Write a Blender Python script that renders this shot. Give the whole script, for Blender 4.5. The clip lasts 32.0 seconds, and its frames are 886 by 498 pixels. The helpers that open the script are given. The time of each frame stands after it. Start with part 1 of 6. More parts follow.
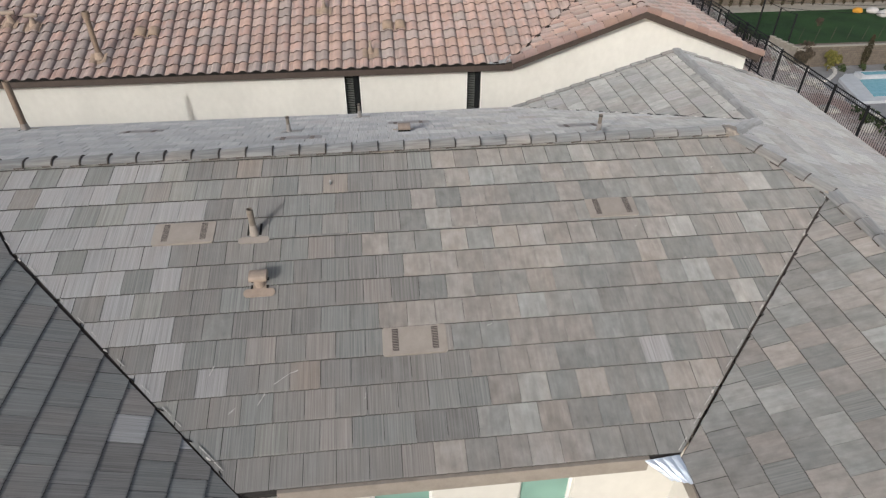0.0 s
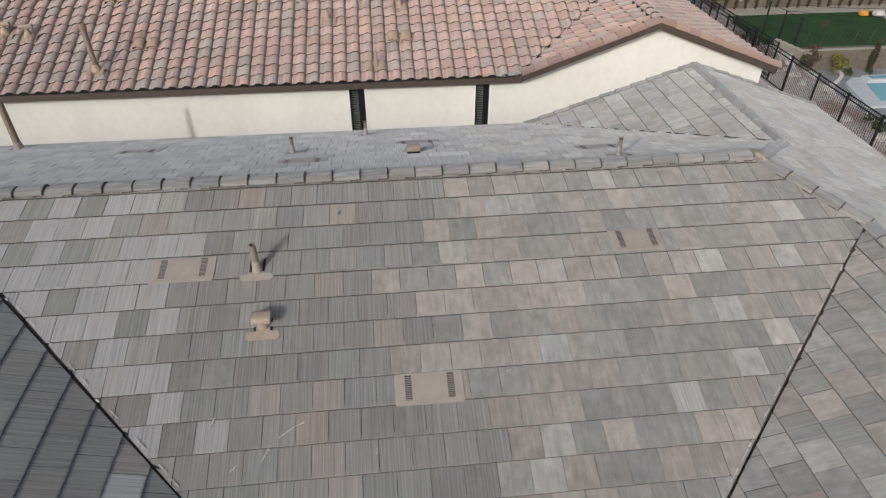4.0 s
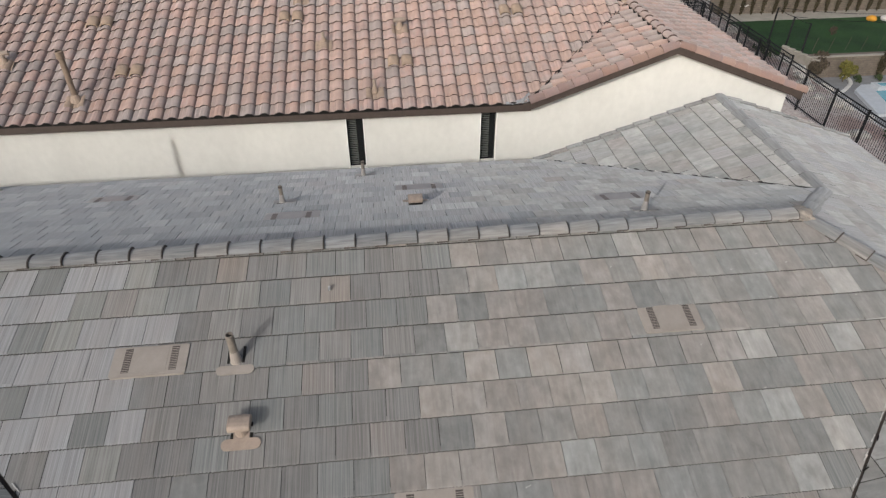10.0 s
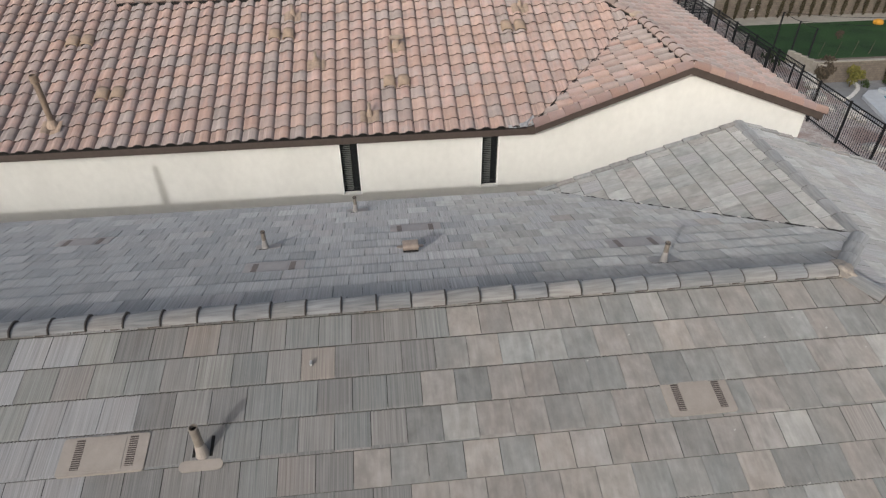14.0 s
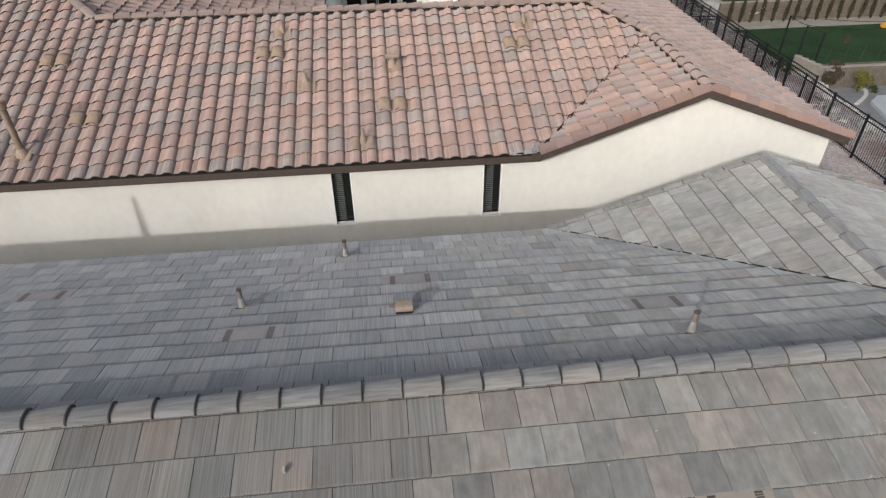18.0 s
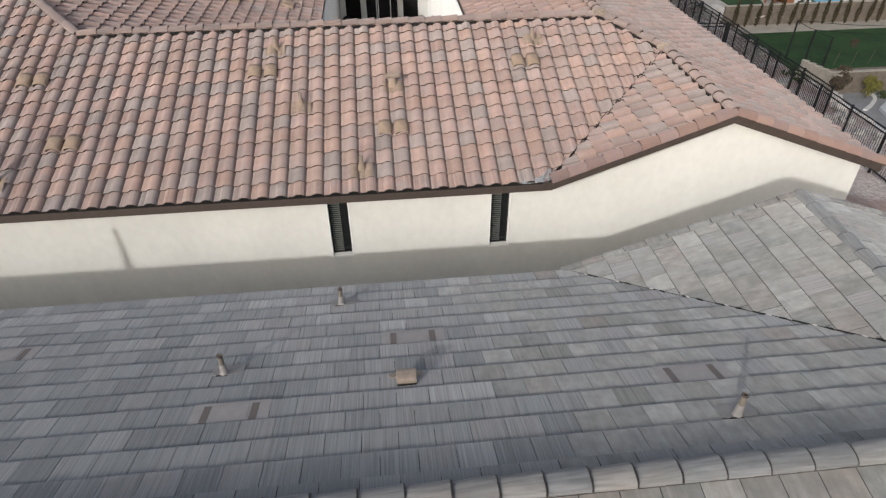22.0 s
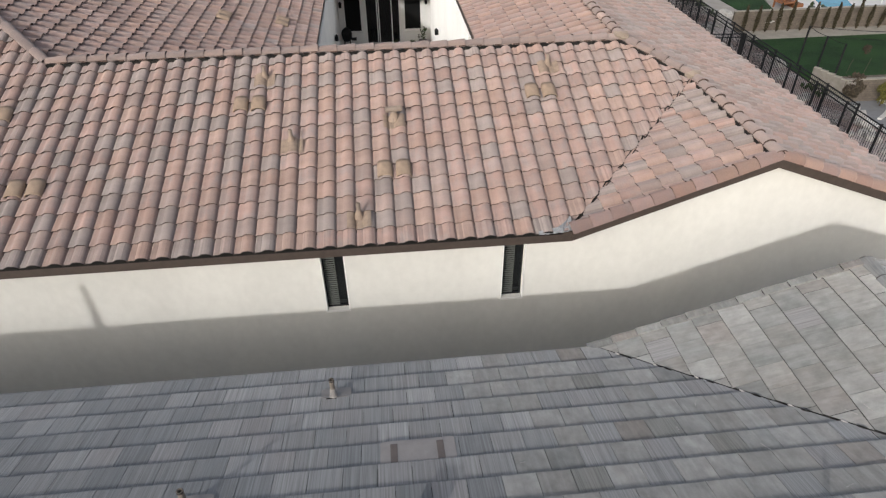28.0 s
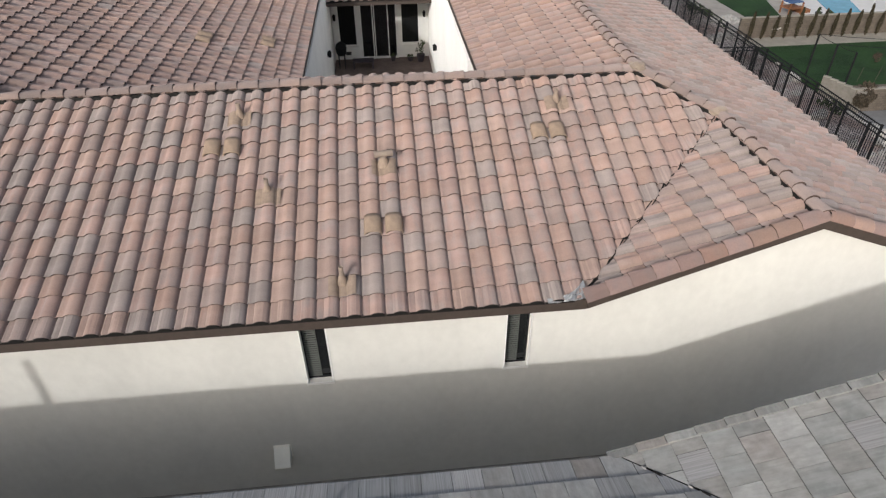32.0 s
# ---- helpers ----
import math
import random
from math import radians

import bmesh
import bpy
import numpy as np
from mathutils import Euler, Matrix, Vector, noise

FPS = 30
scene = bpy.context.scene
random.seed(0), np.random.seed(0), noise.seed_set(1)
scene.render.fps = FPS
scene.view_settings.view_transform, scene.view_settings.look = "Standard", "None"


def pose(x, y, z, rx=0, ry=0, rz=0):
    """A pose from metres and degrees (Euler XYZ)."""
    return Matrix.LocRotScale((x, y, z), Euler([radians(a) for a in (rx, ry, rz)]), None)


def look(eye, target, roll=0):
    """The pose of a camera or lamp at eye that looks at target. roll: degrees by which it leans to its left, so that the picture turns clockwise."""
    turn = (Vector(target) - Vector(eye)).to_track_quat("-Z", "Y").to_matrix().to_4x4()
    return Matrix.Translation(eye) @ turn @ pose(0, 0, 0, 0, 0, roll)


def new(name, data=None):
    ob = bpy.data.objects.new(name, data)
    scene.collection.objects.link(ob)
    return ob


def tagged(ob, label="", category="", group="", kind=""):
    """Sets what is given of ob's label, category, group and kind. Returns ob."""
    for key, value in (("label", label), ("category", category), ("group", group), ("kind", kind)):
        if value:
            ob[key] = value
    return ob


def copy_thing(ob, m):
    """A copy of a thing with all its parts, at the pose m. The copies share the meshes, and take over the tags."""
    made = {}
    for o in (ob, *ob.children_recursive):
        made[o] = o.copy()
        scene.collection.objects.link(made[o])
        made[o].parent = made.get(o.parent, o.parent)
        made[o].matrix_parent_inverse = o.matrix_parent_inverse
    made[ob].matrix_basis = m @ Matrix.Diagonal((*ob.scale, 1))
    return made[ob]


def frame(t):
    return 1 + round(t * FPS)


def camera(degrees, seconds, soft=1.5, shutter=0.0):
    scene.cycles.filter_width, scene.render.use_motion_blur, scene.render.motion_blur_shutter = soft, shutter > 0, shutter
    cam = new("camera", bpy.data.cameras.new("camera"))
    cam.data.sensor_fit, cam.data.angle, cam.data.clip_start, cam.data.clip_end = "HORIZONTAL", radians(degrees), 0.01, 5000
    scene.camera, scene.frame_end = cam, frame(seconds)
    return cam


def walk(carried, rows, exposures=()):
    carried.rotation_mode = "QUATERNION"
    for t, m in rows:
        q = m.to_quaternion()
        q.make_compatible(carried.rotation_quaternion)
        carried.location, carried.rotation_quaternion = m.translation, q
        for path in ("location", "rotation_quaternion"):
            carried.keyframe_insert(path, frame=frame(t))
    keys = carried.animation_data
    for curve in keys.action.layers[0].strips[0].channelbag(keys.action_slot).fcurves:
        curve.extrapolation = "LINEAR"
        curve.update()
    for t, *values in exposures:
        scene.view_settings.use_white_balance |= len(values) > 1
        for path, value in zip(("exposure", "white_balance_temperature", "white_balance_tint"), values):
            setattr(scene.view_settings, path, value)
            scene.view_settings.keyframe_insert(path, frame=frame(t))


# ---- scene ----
cam = camera(70.09, 32.0, soft=1.3)

PATH = [
    (0, pose(0.679, -7.813, 8.857, 52.71, -0.27, -6.11)),
    (1, pose(0.646, -7.646, 8.869, 52.71, -0.26, -6.09)),
    (2, pose(0.624, -7.494, 8.879, 52.75, -0.25, -6.09)),
    (3, pose(0.606, -7.329, 8.892, 52.76, -0.24, -6.07)),
    (3.5, pose(0.593, -7.247, 8.899, 52.74, -0.23, -6.05)),
    (5.5, pose(0.566, -6.822, 8.945, 52.74, -0.26, -6.05)),
    (6, pose(0.566, -6.712, 8.949, 52.71, -0.28, -6.04)),
    (7, pose(0.574, -6.503, 8.968, 52.72, -0.27, -6.07)),
    (8, pose(0.593, -6.300, 8.988, 52.76, -0.21, -6.07)),
    (9, pose(0.621, -6.062, 8.991, 52.83, -0.11, -6.08)),
    (10, pose(0.664, -5.844, 9.003, 52.90, 0.01, -6.06)),
    (11, pose(0.694, -5.599, 9.012, 52.94, 0.06, -6.04)),
    (12, pose(0.722, -5.344, 9.017, 52.98, 0.12, -6.04)),
    (13, pose(0.772, -5.071, 9.034, 53.01, 0.18, -6.05)),
    (14, pose(0.827, -4.800, 9.041, 53.02, 0.24, -6.04)),
    (14.5, pose(0.857, -4.644, 9.043, 53.04, 0.25, -6.03)),
    (16.5, pose(0.943, -4.070, 9.050, 53.06, 0.32, -6.07)),
    (17, pose(0.961, -3.935, 9.062, 53.04, 0.33, -6.04)),
    (18, pose(0.992, -3.637, 9.060, 53.03, 0.34, -5.99)),
    (19, pose(1.014, -3.350, 9.074, 53.03, 0.31, -5.97)),
    (20, pose(1.027, -3.079, 9.087, 53.00, 0.29, -5.95)),
    (21, pose(1.022, -2.803, 9.078, 53.02, 0.29, -5.97)),
    (22, pose(1.029, -2.540, 9.060, 53.03, 0.32, -5.95)),
    (23, pose(1.033, -2.289, 9.061, 53.06, 0.35, -5.91)),
    (24, pose(1.042, -2.036, 9.064, 53.05, 0.34, -5.88)),
    (25, pose(1.049, -1.768, 9.048, 53.09, 0.38, -5.89)),
    (25.5, pose(1.054, -1.638, 9.042, 53.09, 0.41, -5.90)),
    (27.5, pose(1.087, -1.065, 9.051, 53.07, 0.41, -5.86)),
    (28, pose(1.103, -0.935, 9.059, 53.07, 0.41, -5.84)),
    (29, pose(1.138, -0.582, 9.067, 53.08, 0.38, -5.84)),
    (30, pose(1.192, -0.204, 9.065, 53.08, 0.37, -5.82)),
    (31, pose(1.272, 0.240, 9.075, 53.09, 0.38, -5.78)),
    (32, pose(1.351, 0.693, 9.079, 53.15, 0.44, -5.78)),
]
walk(cam, PATH, exposures=[(0.0, -0.16), (12.0, -0.18), (22.0, -0.17), (32.0, -0.17)])

# ---------------------------------------------------------------- light
SUN_WAY = Vector((0.69, 1.0, -0.55)).normalized()
world = bpy.data.worlds.new("sky")
scene.world = world
world.use_nodes = True
wn = world.node_tree.nodes
sky = wn.new("ShaderNodeTexSky")
sky.sky_type = 'NISHITA'
sky.sun_disc = False
sky.sun_elevation = math.asin(-SUN_WAY.z)
sky.sun_rotation = math.atan2(-SUN_WAY.x, -SUN_WAY.y)
sky.air_density, sky.dust_density, sky.ozone_density = 1.0, 3.7, 1.0
haze = wn.new("ShaderNodeHueSaturation")
haze.inputs["Saturation"].default_value = 0.6
world.node_tree.links.new(sky.outputs[0], haze.inputs["Color"])
world.node_tree.links.new(haze.outputs[0], wn["Background"].inputs[0])
wn["Background"].inputs[1].default_value = 0.195
sun_data = bpy.data.lights.new("sun", 'SUN')
sun_data.energy, sun_data.angle, sun_data.color = 2.15, radians(1.4), (1.0, 0.994, 0.98)
sun = new("sun", sun_data)
sun.matrix_world = look(-30 * SUN_WAY, (0, 0, 0))


# ---------------------------------------------------------------- materials
class Nodes:
    """A few shortcuts for building a node material."""

    def __init__(self, name):
        self.mat = bpy.data.materials.new(name)
        self.mat.use_nodes = True
        self.tree = self.mat.node_tree
        self.bsdf = self.tree.nodes["Principled BSDF"]

    def add(self, kind, **inputs):
        n = self.tree.nodes.new(kind)
        for k, v in inputs.items():
            self.put(n, k, v)
        return n

    def put(self, n, key, v):
        sock = n.inputs[int(key[1:])] if key[0] == "i" and key[1:].isdigit() else n.inputs[key.replace("_", " ")]
        if isinstance(v, bpy.types.NodeSocket):
            self.tree.links.new(v, sock)
        else:
            sock.default_value = v

    def coords(self, scale=(1, 1, 1), shift=None, rot=(0, 0, 0)):
        c = self.tree.nodes.new("ShaderNodeTexCoord").outputs["Object"]
        if shift is not None:
            a = self.tree.nodes.new("ShaderNodeVectorMath")
            a.operation = 'MULTIPLY_ADD'
            self.tree.links.new(shift, a.inputs[0])
            a.inputs[1].default_value = (37.0, 91.0, 13.0)
            self.tree.links.new(c, a.inputs[2])
            c = a.outputs[0]
        return self.add("ShaderNodeMapping", Vector=c, Scale=scale, Rotation=rot).outputs[0]

    def noise(self, vec, scale, detail=4.0, rough=0.6):
        n = self.add("ShaderNodeTexNoise", Vector=vec, Scale=scale, Detail=detail, Roughness=rough)
        return n.outputs["Fac"]

    def ramp(self, fac, stops):
        r = self.tree.nodes.new("ShaderNodeValToRGB")
        els = r.color_ramp.elements
        while len(els) < len(stops):
            els.new(0.5)
        for e, (p, c) in zip(els, stops):
            e.position = p
            e.color = (*c, 1) if len(c) == 3 else c
        self.tree.links.new(fac, r.inputs[0])
        return r.outputs[0]

    def span(self, fac, a, b, lo=0.0, hi=1.0):
        m = self.tree.nodes.new("ShaderNodeMapRange")
        self.put(m, "Value", fac)
        for k, v in zip(("From_Min", "From_Max", "To_Min", "To_Max"), (a, b, lo, hi)):
            self.put(m, k, v)
        return m.outputs[0]

    def mix(self, fac, a, b, blend='MIX'):
        m = self.tree.nodes.new("ShaderNodeMix")
        m.data_type, m.blend_type = 'RGBA', blend
        for i, v in ((0, fac), (6, a), (7, b)):
            if isinstance(v, bpy.types.NodeSocket):
                self.tree.links.new(v, m.inputs[i])
            else:
                m.inputs[i].default_value = v if i == 0 else (*v, 1)
        return m.outputs[2]

    def grey(self, value):
        c = self.tree.nodes.new("ShaderNodeCombineColor")
        for i in range(3):
            self.tree.links.new(value, c.inputs[i])
        return c.outputs[0]

    def chance(self, joined):
        if joined:
            return self.tree.nodes.new("ShaderNodeNewGeometry").outputs["Random Per Island"]
        return self.tree.nodes.new("ShaderNodeObjectInfo").outputs["Random"]

    def done(self, color=None, rough=0.8, bump=None, depth=0.003, strength=0.5, metal=0.0, spec=0.3, sheen=0.0, chalk=0.0):
        self.bsdf.inputs["Diffuse Roughness"].default_value = chalk
        if color is not None:
            self.put(self.bsdf, "Base_Color", color if isinstance(color, bpy.types.NodeSocket) else (*color, 1))
        self.put(self.bsdf, "Roughness", rough)
        self.put(self.bsdf, "Metallic", metal)
        self.bsdf.inputs["Specular IOR Level"].default_value = spec
        self.bsdf.inputs["Sheen Weight"].default_value = sheen
        self.bsdf.inputs["Sheen Roughness"].default_value = 0.45
        if bump is not None:
            b = self.add("ShaderNodeBump", Height=bump, Strength=strength, Distance=depth)
            self.put(self.bsdf, "Normal", b.outputs[0])
        return self.mat


def flat_tile_material(name, color, joined, comb=(78, 1.1, 1), deep=0.24, cloudy=0.0):
    """Combed concrete: fine streaks and pale scratches down the slope, bloom, tile by tile tone."""
    n = Nodes(name)
    r = n.chance(joined)
    own = None if joined else r
    streak = n.noise(n.coords(comb, own), 1.0, 2.0, 0.6)
    scratch = n.noise(n.coords((comb[0] * 1.35, comb[1] * 0.55, comb[2] * 1.2), own), 1.0, 1.0, 0.5)
    grain = n.noise(n.coords((1, 1, 1), own), 160.0, 2.0)
    stain = n.noise(n.coords((1, 0.6, 1), own), 4.5, 5.0, 0.65)
    tint = n.noise(n.coords((1.4, 0.5, 1), own), 3.1, 3.0, 0.5)
    tone = n.span(r, 0, 1, 0.87, 1.13) if cloudy else n.span(r, 0, 1, 0.91, 1.09)
    c = n.mix(1.0, color, n.grey(tone), 'MULTIPLY')
    c = n.mix(1.0, c, n.ramp(tint, [(0.3, (1.0, 0.975, 0.96)), (0.5, (0.98, 0.98, 0.98)), (0.7, (0.96, 0.98, 0.99))]), 'MULTIPLY')
    c = n.mix(1.0, c, n.grey(n.span(streak, 0.3, 0.7, 1 - deep, 1 + deep)), 'MULTIPLY')
    c = n.mix(n.span(scratch, 0.57, 0.70, 0.0, 1.5 * deep), c, tuple(min(1, v * 1.25 + 0.06) for v in color))
    c = n.mix(n.span(stain, 0.5, 0.75, 0.0, 0.35), c, tuple(min(1, v * 0.6 + 0.14) for v in color))
    if cloudy:
        cloud = n.noise(n.coords((1, 0.7, 1), own), 8.0, 3.0, 0.6)
        c = n.mix(1.0, c, n.grey(n.span(cloud, 0.3, 0.7, 1 - cloudy, 1 + cloudy)), 'MULTIPLY')
    c = n.mix(1.0, c, n.grey(n.span(grain, 0.2, 0.8, 0.9, 1.1)), 'MULTIPLY')
    return n.done(c, 0.75, streak, 0.003, 0.35, spec=0.25, sheen=0.15, chalk=0.7)


def barrel_tile_material(name, color, flash, joined):
    """Clay-coloured concrete with a flashed second colour clouding parts of each tile."""
    n = Nodes(name)
    r = n.chance(joined)
    cloud = n.noise(n.coords((1.5, 0.6, 1), None if joined else r), 4.5, 3.0, 0.55)
    fine = n.noise(n.coords((1, 1, 1), None if joined else r), 60.0, 4.0)
    fade = n.noise(n.coords((0.5, 2.2, 0.5), None if joined else r), 2.0, 2.0, 0.5)
    c = n.mix(n.span(cloud, 0.42, 0.66, 0.0, 0.6), color, flash)
    c = n.mix(1.0, c, n.grey(n.span(r, 0, 1, 0.88, 1.13)), 'MULTIPLY')
    c = n.mix(1.0, c, n.grey(n.span(fade, 0.3, 0.7, 0.91, 1.09)), 'MULTIPLY')
    c = n.mix(1.0, c, n.grey(n.span(fine, 0.25, 0.75, 0.88, 1.12)), 'MULTIPLY')
    return n.done(c, 0.8, fine, 0.003, 0.35, spec=0.22, sheen=0.08, chalk=0.8)


def painted(name, color, rough=0.6, scale=8.0, vary=0.12, metal=0.0, bump=0.2):
    n = Nodes(name)
    a = n.noise(n.coords(), scale, 4.0)
    b = n.noise(n.coords(), scale * 9, 3.0)
    c = n.mix(1.0, color, n.grey(n.span(a, 0.3, 0.7, 1 - vary, 1 + vary)), 'MULTIPLY')
    c = n.mix(1.0, c, n.grey(n.span(b, 0.2, 0.8, 1 - vary * 0.5, 1 + vary * 0.5)), 'MULTIPLY')
    return n.done(c, rough, b, 0.002, bump, metal)


def stucco(name, color):
    n = Nodes(name)
    lump = n.noise(n.coords(), 55.0, 3.0)
    wash = n.noise(n.coords((0.5, 0.5, 0.25)), 1.6, 5.0)
    c = n.mix(1.0, color, n.grey(n.span(wash, 0.3, 0.7, 0.94, 1.04)), 'MULTIPLY')
    trowel = n.noise(n.coords((1, 1, 0.8)), 7.0, 4.0, 0.6)
    c = n.mix(1.0, c, n.grey(n.span(trowel, 0.3, 0.7, 0.965, 1.03)), 'MULTIPLY')
    return n.done(c, 0.92, lump, 0.004, 0.5, spec=0.12, chalk=0.6)


# greys, taupes and pale tiles of the flat tile blend
FLAT = [(0.180, 0.173, 0.164), (0.162, 0.167, 0.162), (0.210, 0.194, 0.182), (0.148, 0.144, 0.139),
        (0.262, 0.264, 0.268), (0.215, 0.186, 0.163), (0.325, 0.327, 0.330), (0.268, 0.264, 0.268), (0.208, 0.206, 0.192)]
# softly blotched, less combed tiles of the gable
SOFT = [(0.262, 0.255, 0.243), (0.285, 0.282, 0.273), (0.259, 0.243, 0.231), (0.236, 0.237, 0.230), (0.184, 0.185, 0.179), (0.224, 0.208, 0.195), (0.195, 0.190, 0.181), (0.246, 0.226, 0.209)]
# darker blue-grey combed tiles of the rear slope
BLUE = [(0.196, 0.202, 0.208), (0.227, 0.232, 0.236)]


def nearer(colors, k):
    """The same colours, drawn towards their mean by k."""
    mean = [sum(c[i] for c in colors) / len(colors) for i in range(3)]
    return [tuple(v + k * (m - v) for v, m in zip(c, mean)) for c in colors]


FLAT = nearer(FLAT, 0.18)
FLAT_ONE = [flat_tile_material("flat_tile", c, False) for c in FLAT] + [flat_tile_material("soft_tile", c, False, (18, 3, 1), 0.10, 0.16) for c in SOFT] + [flat_tile_material("blue_tile", c, False) for c in BLUE]
# Raw tile edges, darkened to paint in the shadow line below each course.
M_RAW_SHADE_FLAT = painted('raw_tile_edge_shade', (0.040, 0.038, 0.036), 0.95, 30.0, 0.25)
M_RAW_SHADE_CLAY = painted('raw_clay_edge_shade', (0.088, 0.058, 0.048), 0.95, 30.0, 0.25)
FLAT_JOINED = [flat_tile_material("flat_tile_field", c, True) for c in FLAT] + [flat_tile_material("soft_tile_field", c, True, (18, 3, 1), 0.10, 0.16) for c in SOFT] + [flat_tile_material("blue_tile_field", c, True) for c in BLUE] + [M_RAW_SHADE_FLAT]
GREY_FLASH = (0.262, 0.225, 0.217)
CLAY = [((0.335, 0.222, 0.194), GREY_FLASH), ((0.34, 0.222, 0.184), (0.33, 0.245, 0.217)), ((0.322, 0.22, 0.197), GREY_FLASH),
        ((0.285, 0.224, 0.208), (0.315, 0.224, 0.198)), ((0.342, 0.24, 0.205), (0.30, 0.212, 0.185)), ((0.262, 0.226, 0.216), (0.285, 0.228, 0.213))]
CLAY = [tuple(tuple(1.02 * v + 0.05 * (c[0] + c[1] + c[2]) / 3 for v in c) for c in pair) for pair in CLAY]
CLAY = list(zip(nearer([a for a, b in CLAY], 0.24), nearer([b for a, b in CLAY], 0.05)))
CLAY = [tuple((c[0] * 0.985, c[1], c[2] * 0.988) for c in pair) for pair in CLAY]
CLAY_ONE = [barrel_tile_material("clay_tile", a, b, False) for a, b in CLAY]
CLAY_JOINED = [barrel_tile_material("clay_tile_field", a, b, True) for a, b in CLAY] + [M_RAW_SHADE_CLAY]
M_CAP_CLAY = barrel_tile_material("clay_cap", (0.262, 0.205, 0.188), (0.228, 0.190, 0.178), False)
M_RAKE = [barrel_tile_material("rake_barrel", a, b, False) for a, b in (((0.27, 0.175, 0.145), (0.24, 0.172, 0.15)), ((0.272, 0.183, 0.15), (0.25, 0.18, 0.155)), ((0.255, 0.178, 0.16), (0.225, 0.178, 0.17)))]
M_CAP_BUFF = barrel_tile_material("buff_cap", (0.29, 0.235, 0.185), (0.27, 0.21, 0.175), False)
M_CAP_FLAT = [flat_tile_material("flat_cap", c, False, (1.1, 30, 30)) for c in ((0.190, 0.188, 0.184), (0.174, 0.176, 0.177), (0.204, 0.196, 0.189), (0.182, 0.185, 0.189))]
M_UNDERLAY = painted("underlay", (0.035, 0.032, 0.03), 0.9)
M_STUCCO_N = stucco("cream_stucco", (0.645, 0.632, 0.590))
# Court stucco is lightened to paint in light bounced around the court.
M_STUCCO_BOUNCE = stucco("bounce_lit_stucco", (0.80, 0.79, 0.76))
M_STUCCO_O = stucco("white_stucco", (0.56, 0.545, 0.50))
M_FASCIA_N = painted("brown_fascia", (0.066, 0.050, 0.042), 0.6)
M_FASCIA_O = painted("taupe_fascia", (0.25, 0.22, 0.19), 0.6)
M_VENT = painted("taupe_vent_metal", (0.272, 0.240, 0.212), 0.5, 6.0, 0.10)
# Black that paints the shade of gaps, hollows and bores.
M_HOLE_SHADE = painted("hole_shade", (0.012, 0.011, 0.010), 0.9)
M_LOUVRE = painted("dark_louvre", (0.055, 0.045, 0.04), 0.6)
M_TAN = painted("tan_vent_paint", (0.27, 0.215, 0.175), 0.6, 10.0, 0.15)
M_BUFF = painted("buff_vent_tile", (0.305, 0.225, 0.165), 0.75, 12.0, 0.12)
M_OLIVE = painted("olive_vent_tile", (0.285, 0.215, 0.165), 0.7, 12.0, 0.16)
M_PIPE = painted("pipe_brown", (0.165, 0.142, 0.12), 0.55, 12.0, 0.18)
M_BROWN = painted("brown_flue_paint", (0.20, 0.148, 0.11), 0.6, 8.0, 0.15)
M_LEAD = painted("grey_flashing", (0.34, 0.345, 0.35), 0.4, 9.0, 0.2, 0.4)
M_BLUE = painted("galvanised_flashing", (0.62, 0.68, 0.76), 0.3, 6.0, 0.08, 0.6)
M_BLACK = painted("black_iron", (0.009, 0.009, 0.010), 0.75)
M_WHITE = painted("white_trim", (0.80, 0.79, 0.76), 0.5, 5.0, 0.04)
M_BOX = painted("grey_box_paint", (0.90, 0.88, 0.80), 0.4, 5.0, 0.03)
M_BLIND = painted("grey_blind", (0.10, 0.105, 0.095), 0.5)


def glass_material(name, tint, rough=0.05):
    n = Nodes(name)
    a = n.noise(n.coords(), 1.2, 2.0)
    c = n.mix(1.0, tint, n.grey(n.span(a, 0.3, 0.7, 0.85, 1.15)), 'MULTIPLY')
    return n.done(c, rough, spec=0.6)


M_GLASS = glass_material("dark_glass", (0.012, 0.013, 0.014))
M_TEAL = glass_material("teal_glass", (0.22, 0.38, 0.32), 0.12)
M_SCREEN = painted("black_screen", (0.006, 0.006, 0.006), 0.85)


# ---------------------------------------------------------------- mesh helpers
def part(name, mesh, material, parent, label="", m=None):
    """Links a bmesh or a mesh as one object under a thing or a part."""
    if isinstance(mesh, bmesh.types.BMesh):
        data = bpy.data.meshes.new(name)
        bmesh.ops.recalc_face_normals(mesh, faces=mesh.faces)
        mesh.to_mesh(data)
        mesh.free()
    else:
        data = mesh
    if material is not None and not data.materials:
        data.materials.append(material)
    ob = new(name, data)
    if parent is not None:
        ob.parent = parent
    if m is not None:
        ob.matrix_local = m
    if label:
        ob["label"] = label
    return ob


def thing(name, label, category, m=None, group="", kind=""):
    ob = new(name)
    if m is not None:
        ob.matrix_world = m
    return tagged(ob, label, category, group, kind)


def raw_mesh(name, verts, faces, mats=(), index=None, smooth=False):
    me = bpy.data.meshes.new(name)
    me.from_pydata(verts, [], faces)
    for mt in mats:
        me.materials.append(mt)
    if index is not None:
        me.polygons.foreach_set("material_index", index)
    if smooth:
        me.polygons.foreach_set("use_smooth", [True] * len(me.polygons))
    me.update()
    return me


